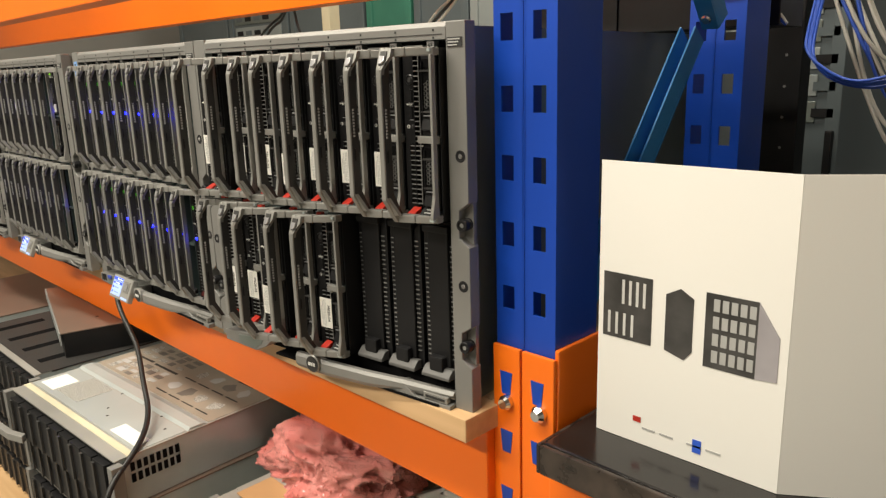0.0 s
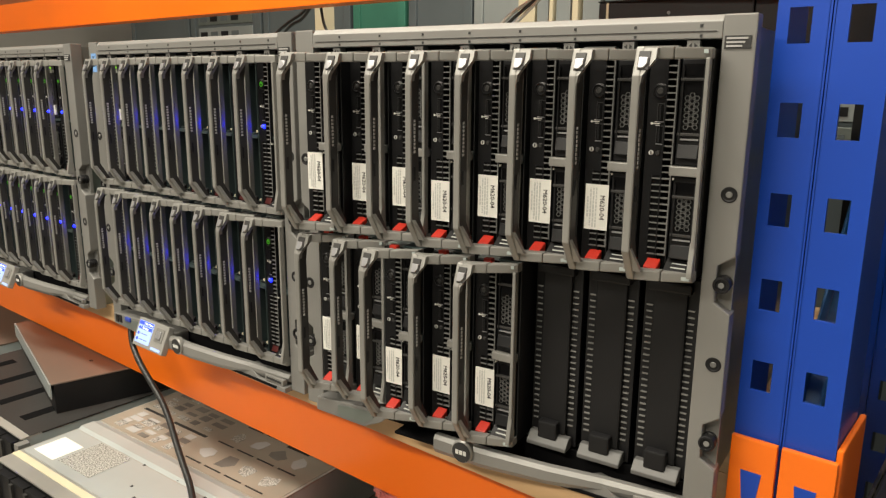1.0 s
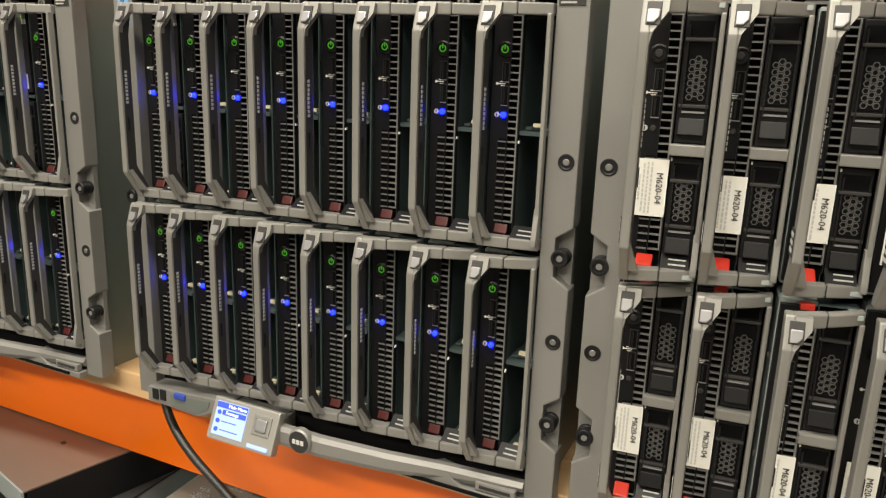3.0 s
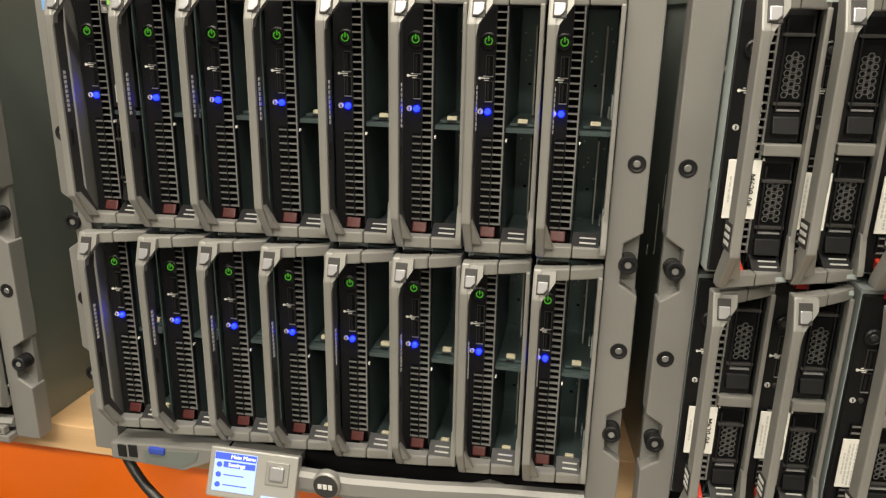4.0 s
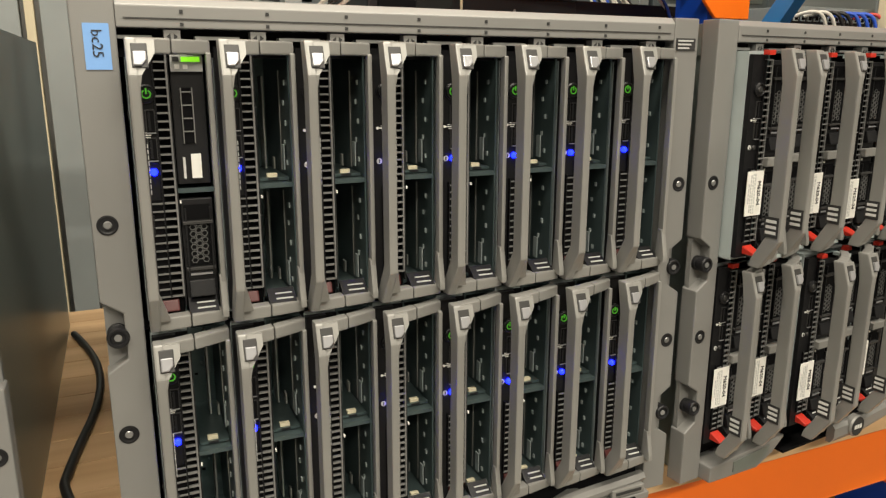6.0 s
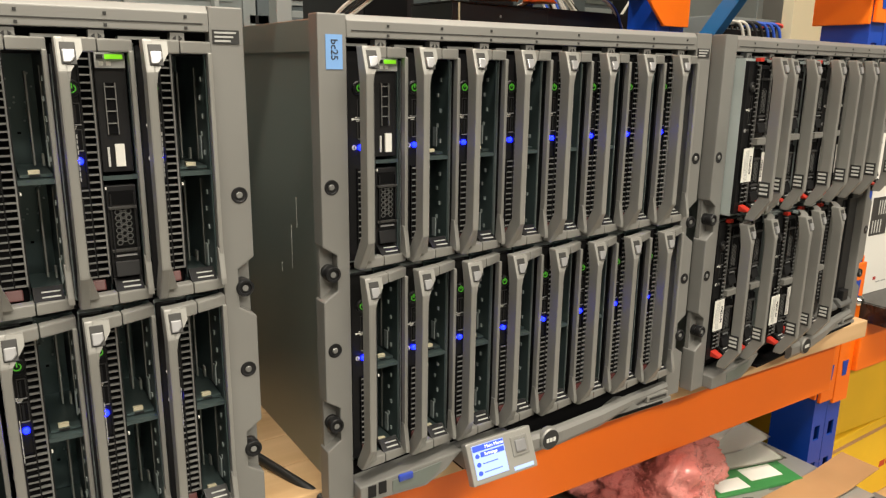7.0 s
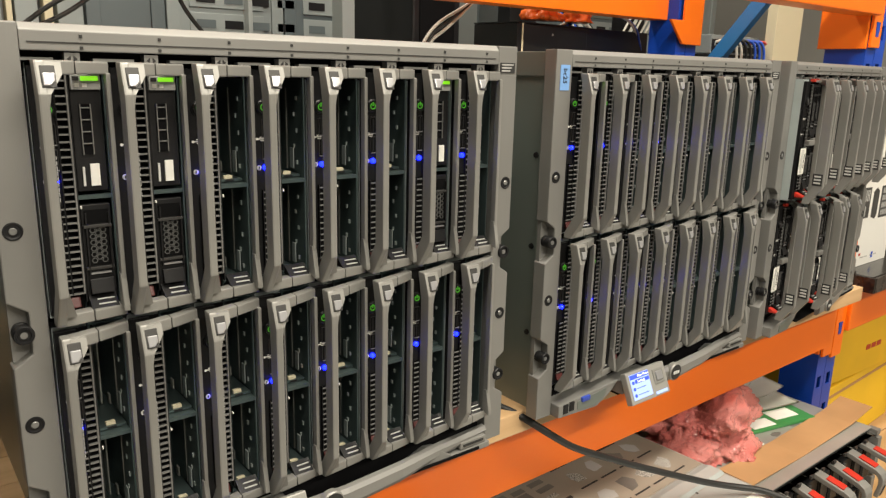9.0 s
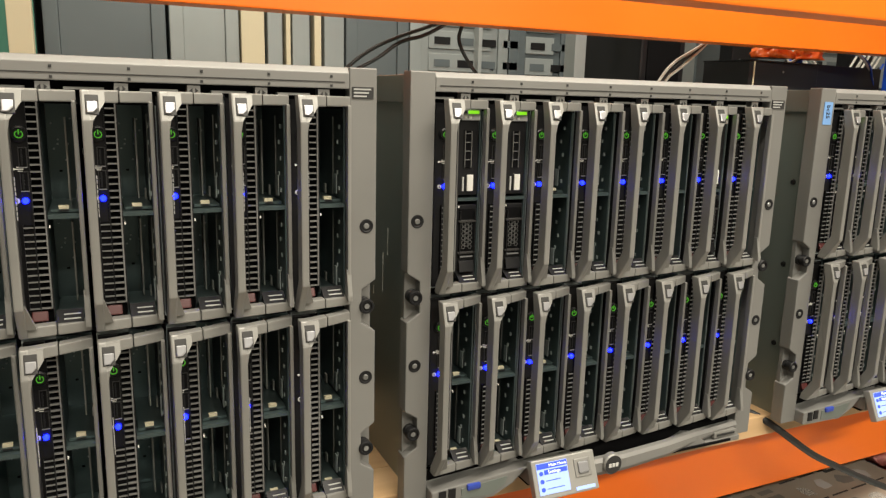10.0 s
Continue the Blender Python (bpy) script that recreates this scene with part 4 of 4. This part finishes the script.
        for k in range(8):
            part("side_vent", bx(w + 0.0008, w + 0.0016, 0.020 + 0.011 * k, 0.027 + 0.011 * k, h * 0.45, h * 0.62), "void", t)
            part("side_vent", bx(w + 0.0008, w + 0.0016, 0.020 + 0.011 * k, 0.027 + 0.011 * k, h * 0.68, h * 0.85), "void", t)
    return t


rack_server(pose(-0.035, -0.185, 0.735, 0, 0, 3), 0.44, 0.65, 0.086, "galv", "grey rack server with diagrams on its galvanised lid")
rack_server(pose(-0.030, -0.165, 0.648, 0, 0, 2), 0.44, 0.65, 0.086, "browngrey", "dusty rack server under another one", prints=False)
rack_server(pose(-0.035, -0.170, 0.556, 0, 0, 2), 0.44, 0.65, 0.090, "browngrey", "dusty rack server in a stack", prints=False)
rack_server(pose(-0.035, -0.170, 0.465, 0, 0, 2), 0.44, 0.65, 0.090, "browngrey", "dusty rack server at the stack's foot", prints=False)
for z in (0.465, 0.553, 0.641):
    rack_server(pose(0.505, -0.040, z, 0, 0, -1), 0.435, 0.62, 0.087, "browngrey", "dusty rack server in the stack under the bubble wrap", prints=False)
ds = rack_server(pose(0.500, -0.045, 0.729, 0, 0, 0), 0.435, 0.62, 0.016, "galv", "open grey server tray with red-tipped latches", prints=False)
for z in (0.465, 0.552, 0.639, 0.726):
    rack_server(pose(-0.535, -0.135, z, 0, 0, 1), 0.44, 0.6, 0.086, "handle_dark", "dusty grey server in a tall stack", prints=False)
ls = thing("slotted_plate", pose(-0.535, -0.125, 0.8118, 0, 0, 1), "dark slotted metal plate on top of the server stack", "metal plate")
part("plate", bx(0.0, 0.44, 0.0, 0.16, 0, 0.0005), "handle_dark", ls)
for k in range(4):
    part("slot", bx(0.05 + 0.10 * k, 0.075 + 0.10 * k, 0.02, 0.13, 0.0005, 0.0007), "void", ls)
bx_ = thing("metal_box", pose(-0.548, 0.043, 0.8125, 0, 0, -13.7), "brown-topped flat metal box lying on the server stack", "metal box")
part("body", bx(0, 0.414, 0.004, 0.42, 0, 0.055, bev=0.001), "black", bx_)
part("lid", bx(-0.002, 0.416, 0.0, 0.422, 0.0552, 0.058, bev=0.0008), "browngrey", bx_)
part("rim", bx(-0.003, 0.417, -0.003, -0.0005, 0.030, 0.058), "cab2", bx_)
part("lid_hole", bx(0.33, 0.338, 0.08, 0.086, 0.0576, 0.0584), "ink", bx_)
for z in (0.465, 0.548, 0.631, 0.714):
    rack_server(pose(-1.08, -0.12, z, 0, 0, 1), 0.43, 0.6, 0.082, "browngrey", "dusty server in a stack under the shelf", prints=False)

# red and silver latches beside the tray
for i in range(6):
    t = thing("latch_handle", pose(0.545 + 0.066 * i, -0.062, 0.728 - 0.004 * (i % 2), 14, 0, 4 * (i % 3) - 4), "silver latch with a red strip at the tray's front", "latch", "red-striped latches")
    cane = [(0.012, 0.004), (-0.050, 0.004), (-0.061, 0.001), (-0.068, -0.007), (-0.071, -0.018), (-0.072, -0.046), (-0.064, -0.046), (-0.063, -0.020), (-0.060, -0.011), (-0.054, -0.006), (0.012, -0.006)]
    part("arm", prism(cane, "x", 0, 0.024, bev=0.0018), "handle", t)
    part("arm_groove", bx(0.009, 0.015, -0.0726, -0.0716, -0.044, -0.020), "handle_dark", t)
    part("red_strip", bx(0.004, 0.022, -0.046, -0.014, 0.0042, 0.0066, bev=0.001), "red", t, "red strip")
r7 = random.Random(7)
for i in range(9):
    x, y = 0.10 + 0.075 * (i % 5) * 0.95, 0.05 + 0.045 * (i // 5)
    part("lid_cutout", prism([(x + 0.020 * r7.uniform(0.5, 1.0) * math.cos(q * math.pi / 4), y + 0.010 * r7.uniform(0.5, 1.0) * math.sin(q * math.pi / 4)) for q in range(8)], "z", 0.0158, 0.0164), "darklid" if i % 3 else "white", ds)


def crumpled(name, m, rx, ry, rz, material, label, category, seed, amp=0.35, sub=5, flat=True, bubbles=0):
    bm = bmesh.new()
    bmesh.ops.create_icosphere(bm, subdivisions=sub, radius=1.0)
    bm.verts.ensure_lookup_table()
    bm.verts.index_update()
    for v in bm.verts:
        p = v.co.copy()
        w = p + 0.25 * noise.noise_vector(p * 2.3 + Vector((seed, seed, 0)))
        k = 1 + amp * noise.noise(p * 1.7 + Vector((seed, 0, 0))) + 0.7 * amp * (0.4 - abs(noise.noise(w * 3.2 + Vector((0, seed, 0))))) + 0.22 * amp * (0.3 - abs(noise.noise(w * 6.0 + Vector((0, 0, seed))))) + 0.12 * amp * (0.3 - abs(noise.noise(w * 15.0 + Vector((seed, 0, seed))))) + 0.03 * amp * noise.noise(p * 20)
        q = Vector((p.x * rx, p.y * ry, p.z * rz)) * k
        if flat:
            q.z = max(q.z, -rz * 0.35)
        v.co = q
    dots = bmesh.new()
    if bubbles:
        r = random.Random(seed)
        step = max(1, len(bm.verts) // bubbles)
        for v in bm.verts[:]:
            if v.index % step == 0 and v.co.z > -rz * 0.3:
                q = v.co
                n = Vector((q.x / rx, q.y / ry, q.z / rz)).normalized()
                o = bmesh.ops.create_icosphere(dots, subdivisions=1, radius=0.0030 * r.uniform(0.8, 1.1), matrix=Matrix.Translation(q - 0.001 * n))
    ob = part(name, bm, material, smooth=True)
    ob.matrix_basis = m
    if bubbles:
        tagged(part("bubble_texture", dots, material, ob, smooth=True), kind="stuff")
    return tagged(ob, label, category)


crumpled("bubble_wrap", pose(0.605, 0.135, 0.772, 0, 0, 12), 0.135, 0.090, 0.078, "wrap", "crumpled heap of pink bubble wrap on the server tray", "bubble wrap", 3, 0.55, 6, bubbles=1500)
crumpled("bubble_wrap", pose(0.525, 0.110, 0.759, 0, 0, 5), 0.085, 0.050, 0.040, "wrap", "loose fold of pink bubble wrap on the server tray", "bubble wrap", 9, 0.55, 5, bubbles=400)


def sheet(m, w, d, rise, wave, seed, label):
    bm = bmesh.new()
    nx, ny = 16, 10
    g = [[bm.verts.new((w * i / nx, d * k / ny, rise * (i / nx) ** 2 + wave * (1 + math.sin(3.1 * i / nx + seed + 1.7 * k / ny)) + 0.6 * wave * (1 + noise.noise(Vector((3 * i / nx, 3 * k / ny, seed)))))) for k in range(ny + 1)] for i in range(nx + 1)]
    for i in range(nx):
        for k in range(ny):
            bm.faces.new((g[i][k], g[i + 1][k], g[i + 1][k + 1], g[i][k + 1]))
    bmesh.ops.solidify(bm, geom=bm.faces[:], thickness=0.0006)
    ob = part("paper_sheet", bm, "white", smooth=True)
    ob.matrix_basis = m
    return tagged(ob, label, "paper", "white papers on the tray")


sheet(pose(0.742, 0.112, 0.7545, 0, 0, -13), 0.150, 0.075, 0.006, 0.003, 1.0, "curled white paper sheet on the server tray")
sheet(pose(0.765, 0.135, 0.764, 0, 0, -5), 0.140, 0.080, 0.010, 0.004, 2.6, "curled white paper sheet lying on another one")
sheet(pose(0.800, 0.160, 0.776, 0, 0, 10), 0.110, 0.065, 0.008, 0.005, 4.1, "small curled white paper on the pile")
gb = thing("circuit_board", pose(0.700, 0.075, 0.746, 0, 0, -13), "green circuit board in clear wrap with white labels", "circuit board")
part("board", bx(0, 0.175, 0, 0.075, 0, 0.006, bev=0.001), "pcb", gb)
part("board_label", bx(0.010, 0.070, 0.006, 0.036, 0.0061, 0.0068), "white", gb)
part("board_label", bx(0.085, 0.150, 0.020, 0.055, 0.0061, 0.0068), "white", gb)
kp = part("kraft_sheet", prism([(0.52, 0.750), (0.70, 0.7465), (0.90, 0.752), (0.99, 0.764), (0.99, 0.7625), (0.90, 0.7505), (0.70, 0.745), (0.52, 0.7485)], "y", -0.025, 0.040), "kraft")
tagged(kp, "brown kraft paper sheet lying on the tray", "paper")

# ---- neighbouring bay: black top with a folded white card ----
tb = thing("worktop", pose(0, 0, 0), "black glossy worktop with a worn edge on the rack", "worktop")
part("top", bx(1.080, 2.4, 0.0465, 0.62, 0.977, 1.013, bev=0.003), "table", tb)
part("front_edge", bx(1.080, 2.4, 0.040, 0.046, 0.978, 1.012, bev=0.002), "tableedge", tb, "worn black front edge")
part("end_edge", bx(1.0755, 1.0797, 0.041, 0.62, 0.978, 1.012, bev=0.001), "tableedge", tb)
cd = thing("folded_card", pose(1.104, 0.112, 1.0135), "white folded card printed with three server pictures", "card")
part("front_panel", bx(0, 0.196, 0, 0.0015, 0, 0.297), "card", cd)
sp_ = part("side_panel", bx(0.0005, 0.21, 0, 0.0015, 0, 0.297), "card", cd)
sp_.matrix_basis = pose(0.196, 0.0, 0, 0, 0, 34)
pic = part("picture", bx(0.006, 0.062, -0.0006, 0.0002, 0.112, 0.182), "cardpic", cd, "dark picture of a server")
for k in range(4):
    part("picture_detail", bx(0.028 + 0.008 * k, 0.031 + 0.008 * k, -0.0010, -0.0005, 0.150, 0.176), "paleink", pic)
    part("picture_detail", bx(0.012 + 0.009 * k, 0.015 + 0.009 * k, -0.0010, -0.0005, 0.116, 0.140), "paleink", pic)
part("picture", prism([(0.077, 0.112), (0.098, 0.106), (0.106, 0.116), (0.106, 0.170), (0.092, 0.178), (0.077, 0.170)], "y", -0.0006, 0.0002), "cardpic", cd, "small picture of a tower server")
p3 = part("picture", bx(0.118, 0.168, -0.0006, 0.0002, 0.106, 0.180), "cardpic", cd, "picture of a server enclosure")
for i in range(5):
    for j in range(4):
        part("picture_detail", bx(0.126 + 0.0085 * i, 0.132 + 0.0085 * i, -0.0010, -0.0005, 0.112 + 0.017 * j, 0.124 + 0.017 * j), "greyink", p3)
part("picture_side", prism([(0.168, 0.106), (0.188, 0.108), (0.188, 0.150), (0.168, 0.180)], "y", -0.0006, 0.0002), "cardpic2", cd)
part("printed_mark", bx(0.045, 0.054, -0.0006, 0.0002, 0.024, 0.030), "red", cd)
for x in (0.056, 0.076, 0.106, 0.126):
    part("printed_mark", bx(x, x + 0.015, -0.0006, 0.0002, 0.018, 0.020), "greyink", cd)
part("printed_mark", bx(0.112, 0.121, -0.0006, 0.0002, 0.012, 0.026), "bcable", cd)


def carton(m, w, d, h, label):
    t = thing("carton", m, label, "carton", "yellow cartons")
    part("box", bx(0, w, 0, d, 0, h, bev=0.004), "yellow", t)
    part("flap_seam", bx(0.0, w, d / 2 - 0.001, d / 2 + 0.001, h, h + 0.0008), "kraft", t)
    part("strap", bx(-0.001, w + 0.001, -0.001, 0.003, h * 0.86, h * 0.90), "kraft", t)
    for k in range(3):
        part("printed_bar", bx(w * 0.55 + 0.03 * k, w * 0.55 + 0.024 + 0.03 * k, -0.0008, 0.0004, h * 0.35, h * 0.35 + 0.014), "red", t)
    part("edge_tape", bx(-0.0008, 0.03, -0.0008, d * 0.6, h - 0.0005, h + 0.0008), "kraft", t)
    return t


carton(pose(1.10, 0.16, 0.465, 0, 0, 2), 0.6, 0.4, 0.20, "yellow shipping carton with red print under the neighbouring bay")
carton(pose(1.11, 0.18, 0.667, 0, 0, -2), 0.6, 0.4, 0.17, "yellow shipping carton stacked on another one")
carton(pose(1.75, 0.14, 0.465, 0, 0, 0), 0.5, 0.4, 0.28, "yellow shipping carton beside the stack")

# ---- behind the enclosures ----
bb_ = thing("black_appliance", pose(0.535, 0.62, DECK + 0.441, 0, 0, 5), "black metal appliance lying on an enclosure's top", "appliance")
part("case", bx(0, 0.25, 0, 0.13, 0, 0.075, bev=0.002), "black", bb_)
part("case_half", bx(0.2505, 0.52, 0.004, 0.13, 0, 0.078, bev=0.002), "black", bb_)
part("seam_strip", bx(0.014, 0.018, -0.0014, 0, 0.0, 0.075), "beige", bb_)
part("lid_edge", bx(-0.001, 0.250, -0.001, 0.131, 0.0755, 0.078), "black", bb_)
part("rivet", lathe([(0.003, 0), (0.002, -0.0015)], 0.12, 0.055, 8), "grille", bb_)
crumpled("orange_bag", pose(0.66, 0.67, 1.552), 0.045, 0.03, 0.03, "orangebag", "orange plastic bag on the black appliance", "bag", 2, 0.5, 4)
crumpled("orange_bag", pose(0.78, 0.67, 1.552), 0.035, 0.03, 0.025, "orangebag", "small orange plastic bag on the black appliance", "bag", 6, 0.5, 4)


def cabinet(x, y, w, d, h, front, label, glass=False):
    t = thing("rack_cabinet", pose(x, y, 0), label, "cabinet", "cabinets behind the racking")
    part("body", bx(0, w, 0.03, d, 0, h), "cab", t)
    for a, b in ((0, 0.04), (w - 0.04, w)):
        part("door_stile", bx(a, b, 0, 0.0295, 0.02, h, bev=0.003), front, t)
    part("door_panel", bx(0.041, w - 0.041, 0.008, 0.0295, 0.02, h), front, t)
    part("door_handle", bx(w - 0.032, w - 0.012, -0.02, 0, 1.0, 1.2, bev=0.004), "black", t)
    if glass:
        for k in range(7):
            z = 1.22 + 0.075 * k
            eq = part("equipment", bx(0.07, w - 0.07, 0.002, 0.0078, z, z + 0.06, bev=0.002), "cab2" if k % 3 else "shell", t)
            for q in range(4):
                part("equipment_slot", bx(0.09 + 0.09 * q, 0.15 + 0.09 * q, 0.0, 0.0022, z + 0.015, z + 0.04), "black" if (q + k) % 2 else "cab", eq)
    return t


for x, w, f, g in ((-3.1, 0.6, "cab", False), (-2.48, 0.6, "cab", True), (-1.86, 0.6, "cab", False), (-1.24, 0.30, "teal", False), (-0.92, 0.32, "cab", False), (-0.59, 0.20, "cab2", False), (-0.05, 0.22, "cab", False), (0.175, 0.38, "cab2", True), (0.56, 0.26, "cab", True), (0.825, 0.40, "cab", False), (1.23, 0.6, "cab2", False), (1.85, 0.6, "cab", True), (2.47, 0.6, "cab2", False)):
    cabinet(x, 1.75, w, 0.8, 2.1, f, "blue-grey steel rack cabinet" + (" with equipment behind its door" if g else " with a plain door"), g)
for x, y, w, c in ((-0.385, 1.74, 0.07, "beige"), (-0.305, 1.74, 0.045, "cab2"), (-0.250, 1.73, 0.014, "beige"), (-0.228, 1.74, 0.055, "cab2"), (-0.160, 1.73, 0.022, "beige"), (-0.125, 1.74, 0.065, "cab2"), (0.42, 1.72, 0.014, "panelwhite"), (-0.97, 1.30, 0.05, "beige"), (0.36, 1.05, 0.035, "cab2")):
    tagged(part("post", bx(x, x + w, y, y + 0.05, 0, 2.1, bev=0.002), c), ("beige" if c == "beige" else "grey") + " steel post standing among the cabinets", "post", "posts behind")
LX, LZ = 0.046, 1.087
sl = thing("swing_handle", pose(0.0, 1.75, 0), "grey swing handle with black backplate on a cabinet door", "door handle")
part("backplate", bx(LX - 0.030, LX + 0.045, -0.016, -0.0002, LZ - 0.115, LZ + 0.085, bev=0.006), "black", sl)
part("lever", bx(LX - 0.014, LX + 0.022, -0.052, -0.036, LZ - 0.105, LZ + 0.100, bev=0.005), "cab2", sl, "grey plastic lever")
part("pivot", bx(LX - 0.010, LX + 0.052, -0.060, -0.016, LZ + 0.072, LZ + 0.104, bev=0.008), "cab2", sl)
part("lever_foot", bx(LX + 0.000, LX + 0.044, -0.046, -0.016, LZ - 0.104, LZ - 0.084, bev=0.004), "cab2", sl)
lk = part("lock_plate", bx(LX - 0.082, LX - 0.036, -0.020, -0.0002, LZ - 0.075, LZ + 0.045, bev=0.004), "black", sl)
part("lock_barrel", lathe([(0.008, -0.020), (0.007, -0.024)], LX - 0.058, LZ + 0.010, 12), "grille", lk)
tagged(part("board", bx(1.475, 1.62, 0.55, 0.58, 0, 2.3, bev=0.002), "beige"), "plain beige board standing behind the racking", "board")

# dark open rack with cables, in the neighbouring bay's rear
rk = thing("open_rack", pose(0.868, 1.00, 0), "black open equipment rack with white and blue cables", "equipment rack")
for x in (0, 0.50):
    part("rail", bx(x, x + 0.104, 0, 0.05, 0, 2.2, bev=0.002), "black", rk)
    for k in range(20):
        part("rail_hole", lathe([(0.003, -0.0006), (0.003, 0.001)], x + 0.030 + 0.045 * (k % 2), 1.2 + 0.03 * k, 6), "grille", rk)
part("rear_panel", bx(0.1045, 0.4995, 0.25, 0.26, 0.2, 2.2), "cab", rk)
gc = thing("grey_cabinet", pose(0.50, 0.95, 0), "pale grey steel cabinet with black equipment on its top", "cabinet")
part("body", bx(0, 0.165, 0, 0.5, 0, 1.45, bev=0.004), "cab2", gc)
part("door", bx(0.015, 0.15, -0.006, 0, 0.1, 1.40, bev=0.003), "cab2", gc)
et = thing("black_equipment", pose(0.505, 0.96, 1.451), "black equipment standing on the grey cabinet", "equipment")
part("case", bx(0, 0.15, 0, 0.3, 0, 0.25, bev=0.006), "black", et)
part("panel", bx(0.02, 0.13, -0.004, 0, 0.03, 0.22, bev=0.002), "void", et)

tube("cable", [(-0.064, 0.695, 1.018), (-0.038, 0.609, 1.018), (-0.024, 0.498, 1.018), (-0.029, 0.396, 1.018), (-0.046, 0.303, 1.018), (-0.055, 0.242, 1.018), (-0.057, 0.218, 1.018), (-0.012, 0.040, 1.019), (0.03, 0.008, 0.985), (0.07, -0.002, 0.955), (0.12, -0.008, 0.93), (0.17, -0.015, 0.905), (0.255, -0.047, 0.87), (0.326, -0.07, 0.842), (0.40, -0.12, 0.83), (0.435, -0.20, 0.79), (0.44, -0.21, 0.68), (0.44, -0.21, 0.47)], 0.0048, "cable", "black power cable hanging from the deck over the servers", "cable", "cables")
for i in range(2):
    k = 0.016 * i
    tube("cable", [(-0.44 + k, 0.64, 1.445), (-0.41 + k, 0.64, 1.47), (-0.36 + k, 0.64, 1.51 - k), (-0.30, 0.64, 1.537 - 0.5 * k), (-0.245, 0.64, 1.555 - k), (-0.182, 0.62, 1.585)], 0.0035, "cable", "black cable hanging from the rear beam onto an enclosure", "cable", "cables")
tube("cable", [(-0.172, 0.62, 1.585), (-0.187, 0.64, 1.55), (-0.180, 0.64, 1.52), (-0.15, 0.64, 1.48), (-0.115, 0.64, 1.445)], 0.0035, "cable", "black cable hanging from the rear beam", "cable", "cables")
for i in range(3):
    k = 0.008 * i
    tube("cable", [(0.28 + k, 0.64, 1.447), (0.30 + k, 0.64, 1.485), (0.335 + k, 0.64, 1.52 - k), (0.39 + k, 0.64, 1.547), (0.43, 0.64, 1.57), (0.475 + k, 0.62, 1.60)], 0.0032, "cable" if i == 1 else "wcable", "white cable rising from an enclosure to the rear beam" if i != 1 else "black cable rising beside white ones to the rear beam", "cable", "cables")
for i in range(4):
    k = 0.006 * i
    tube("cable", [(0.74 + 2 * k, 0.69, 1.535), (0.80, 0.67 + k, 1.565 + k), (0.90, 0.66 + k, 1.572), (0.97 + k, 0.66, 1.556), (1.03, 0.67, 1.50 - k), (1.06, 0.68, 1.455)], 0.0032, ("wcable", "cable", "bcable", "bcable")[i], ("white", "black", "blue", "blue")[i] + " cable lying over the black appliance", "cable", "cables")
for i in range(4):
    k = 0.006 * (i % 2) + 0.004 * (i // 2)
    tube("cable", [(1.112 + k, 0.66, 1.52), (1.116 + k, 0.61, 1.44), (1.124 + k, 0.585, 1.412 - k), (1.155, 0.58 + k, 1.386 - k), (1.192, 0.58 + k, 1.369 - 0.6 * k), (1.235, 0.58 + k, 1.378 - 1.5 * k), (1.31, 0.60, 1.40 - k)], 0.0022, "bcable", "blue patch cable bundled beside the rear upright", "cable", "cables")
# network switch on a black cabinet, behind the neighbouring bay
bc = thing("black_cabinet", pose(1.262, 0.62, 0), "black steel equipment cabinet behind the racking", "cabinet")
part("body", bx(0, 0.262, 0, 0.30, 0, 1.488, bev=0.003), "black", bc)
sw = thing("network_switch", pose(1.266, 0.618, 1.489), "grey network switch with plugged cables on a black cabinet", "network switch")
part("case", bx(0, 0.250, 0, 0.22, 0, 0.050, bev=0.002), "cab2", sw)
part("front_panel", bx(0.004, 0.246, -0.003, 0.0, 0.004, 0.038, bev=0.001), "black", sw)
for i in range(12):
    pt = part("port", bx(0.012 + 0.019 * i, 0.025 + 0.019 * i, -0.006, -0.003, 0.021, 0.033, bev=0.0008), "zinc", sw)
    part("port_hole", bx(0.0145 + 0.019 * i, 0.0225 + 0.019 * i, -0.0068, -0.006, 0.023, 0.031), "void", pt)
for i, c in enumerate(("wcable", "wcable", "cable", "cable", "bcable", "bcable", "bcable", "rcable")):
    x = 1.282 + 0.024 * i
    nm = {"wcable": "white", "bcable": "blue", "rcable": "red", "cable": "black"}[c]
    tube("cable", [(x, 0.614, 1.519), (x + 0.012, 0.585, 1.530), (x + 0.032, 0.570, 1.518), (x + 0.046, 0.572, 1.47), (x + 0.052, 0.590, 1.38), (x + 0.05, 0.60, 1.28)], 0.0036, c, nm + " network cable plugged into the grey switch", "cable", "cables")
r5 = random.Random(5)
for i in range(14):
    x, s = 0.955 + 0.05 * r5.random(), r5.uniform(-0.12, 0.12)
    c = ("wcable", "wcable", "wcable", "cable", "bcable", "wcable")[i % 6]
    nm = {"wcable": "white", "cable": "black", "bcable": "blue"}[c]
    pts = [(x, 0.98, 1.75 - 0.1 * r5.random()), (x + 0.06, 0.93, 1.60 + s * 0.4), (x + 0.12 + 0.1 * r5.random(), 0.90, 1.38 + s), (x + 0.22, 0.92, 1.33 + s), (x + 0.36, 0.95, 1.48 + s), (x + 0.5, 0.98, 1.62 + s)]
    tube("cable", pts, 0.0035, c, nm + " network cable drooping in the open rack", "cable", "cables")
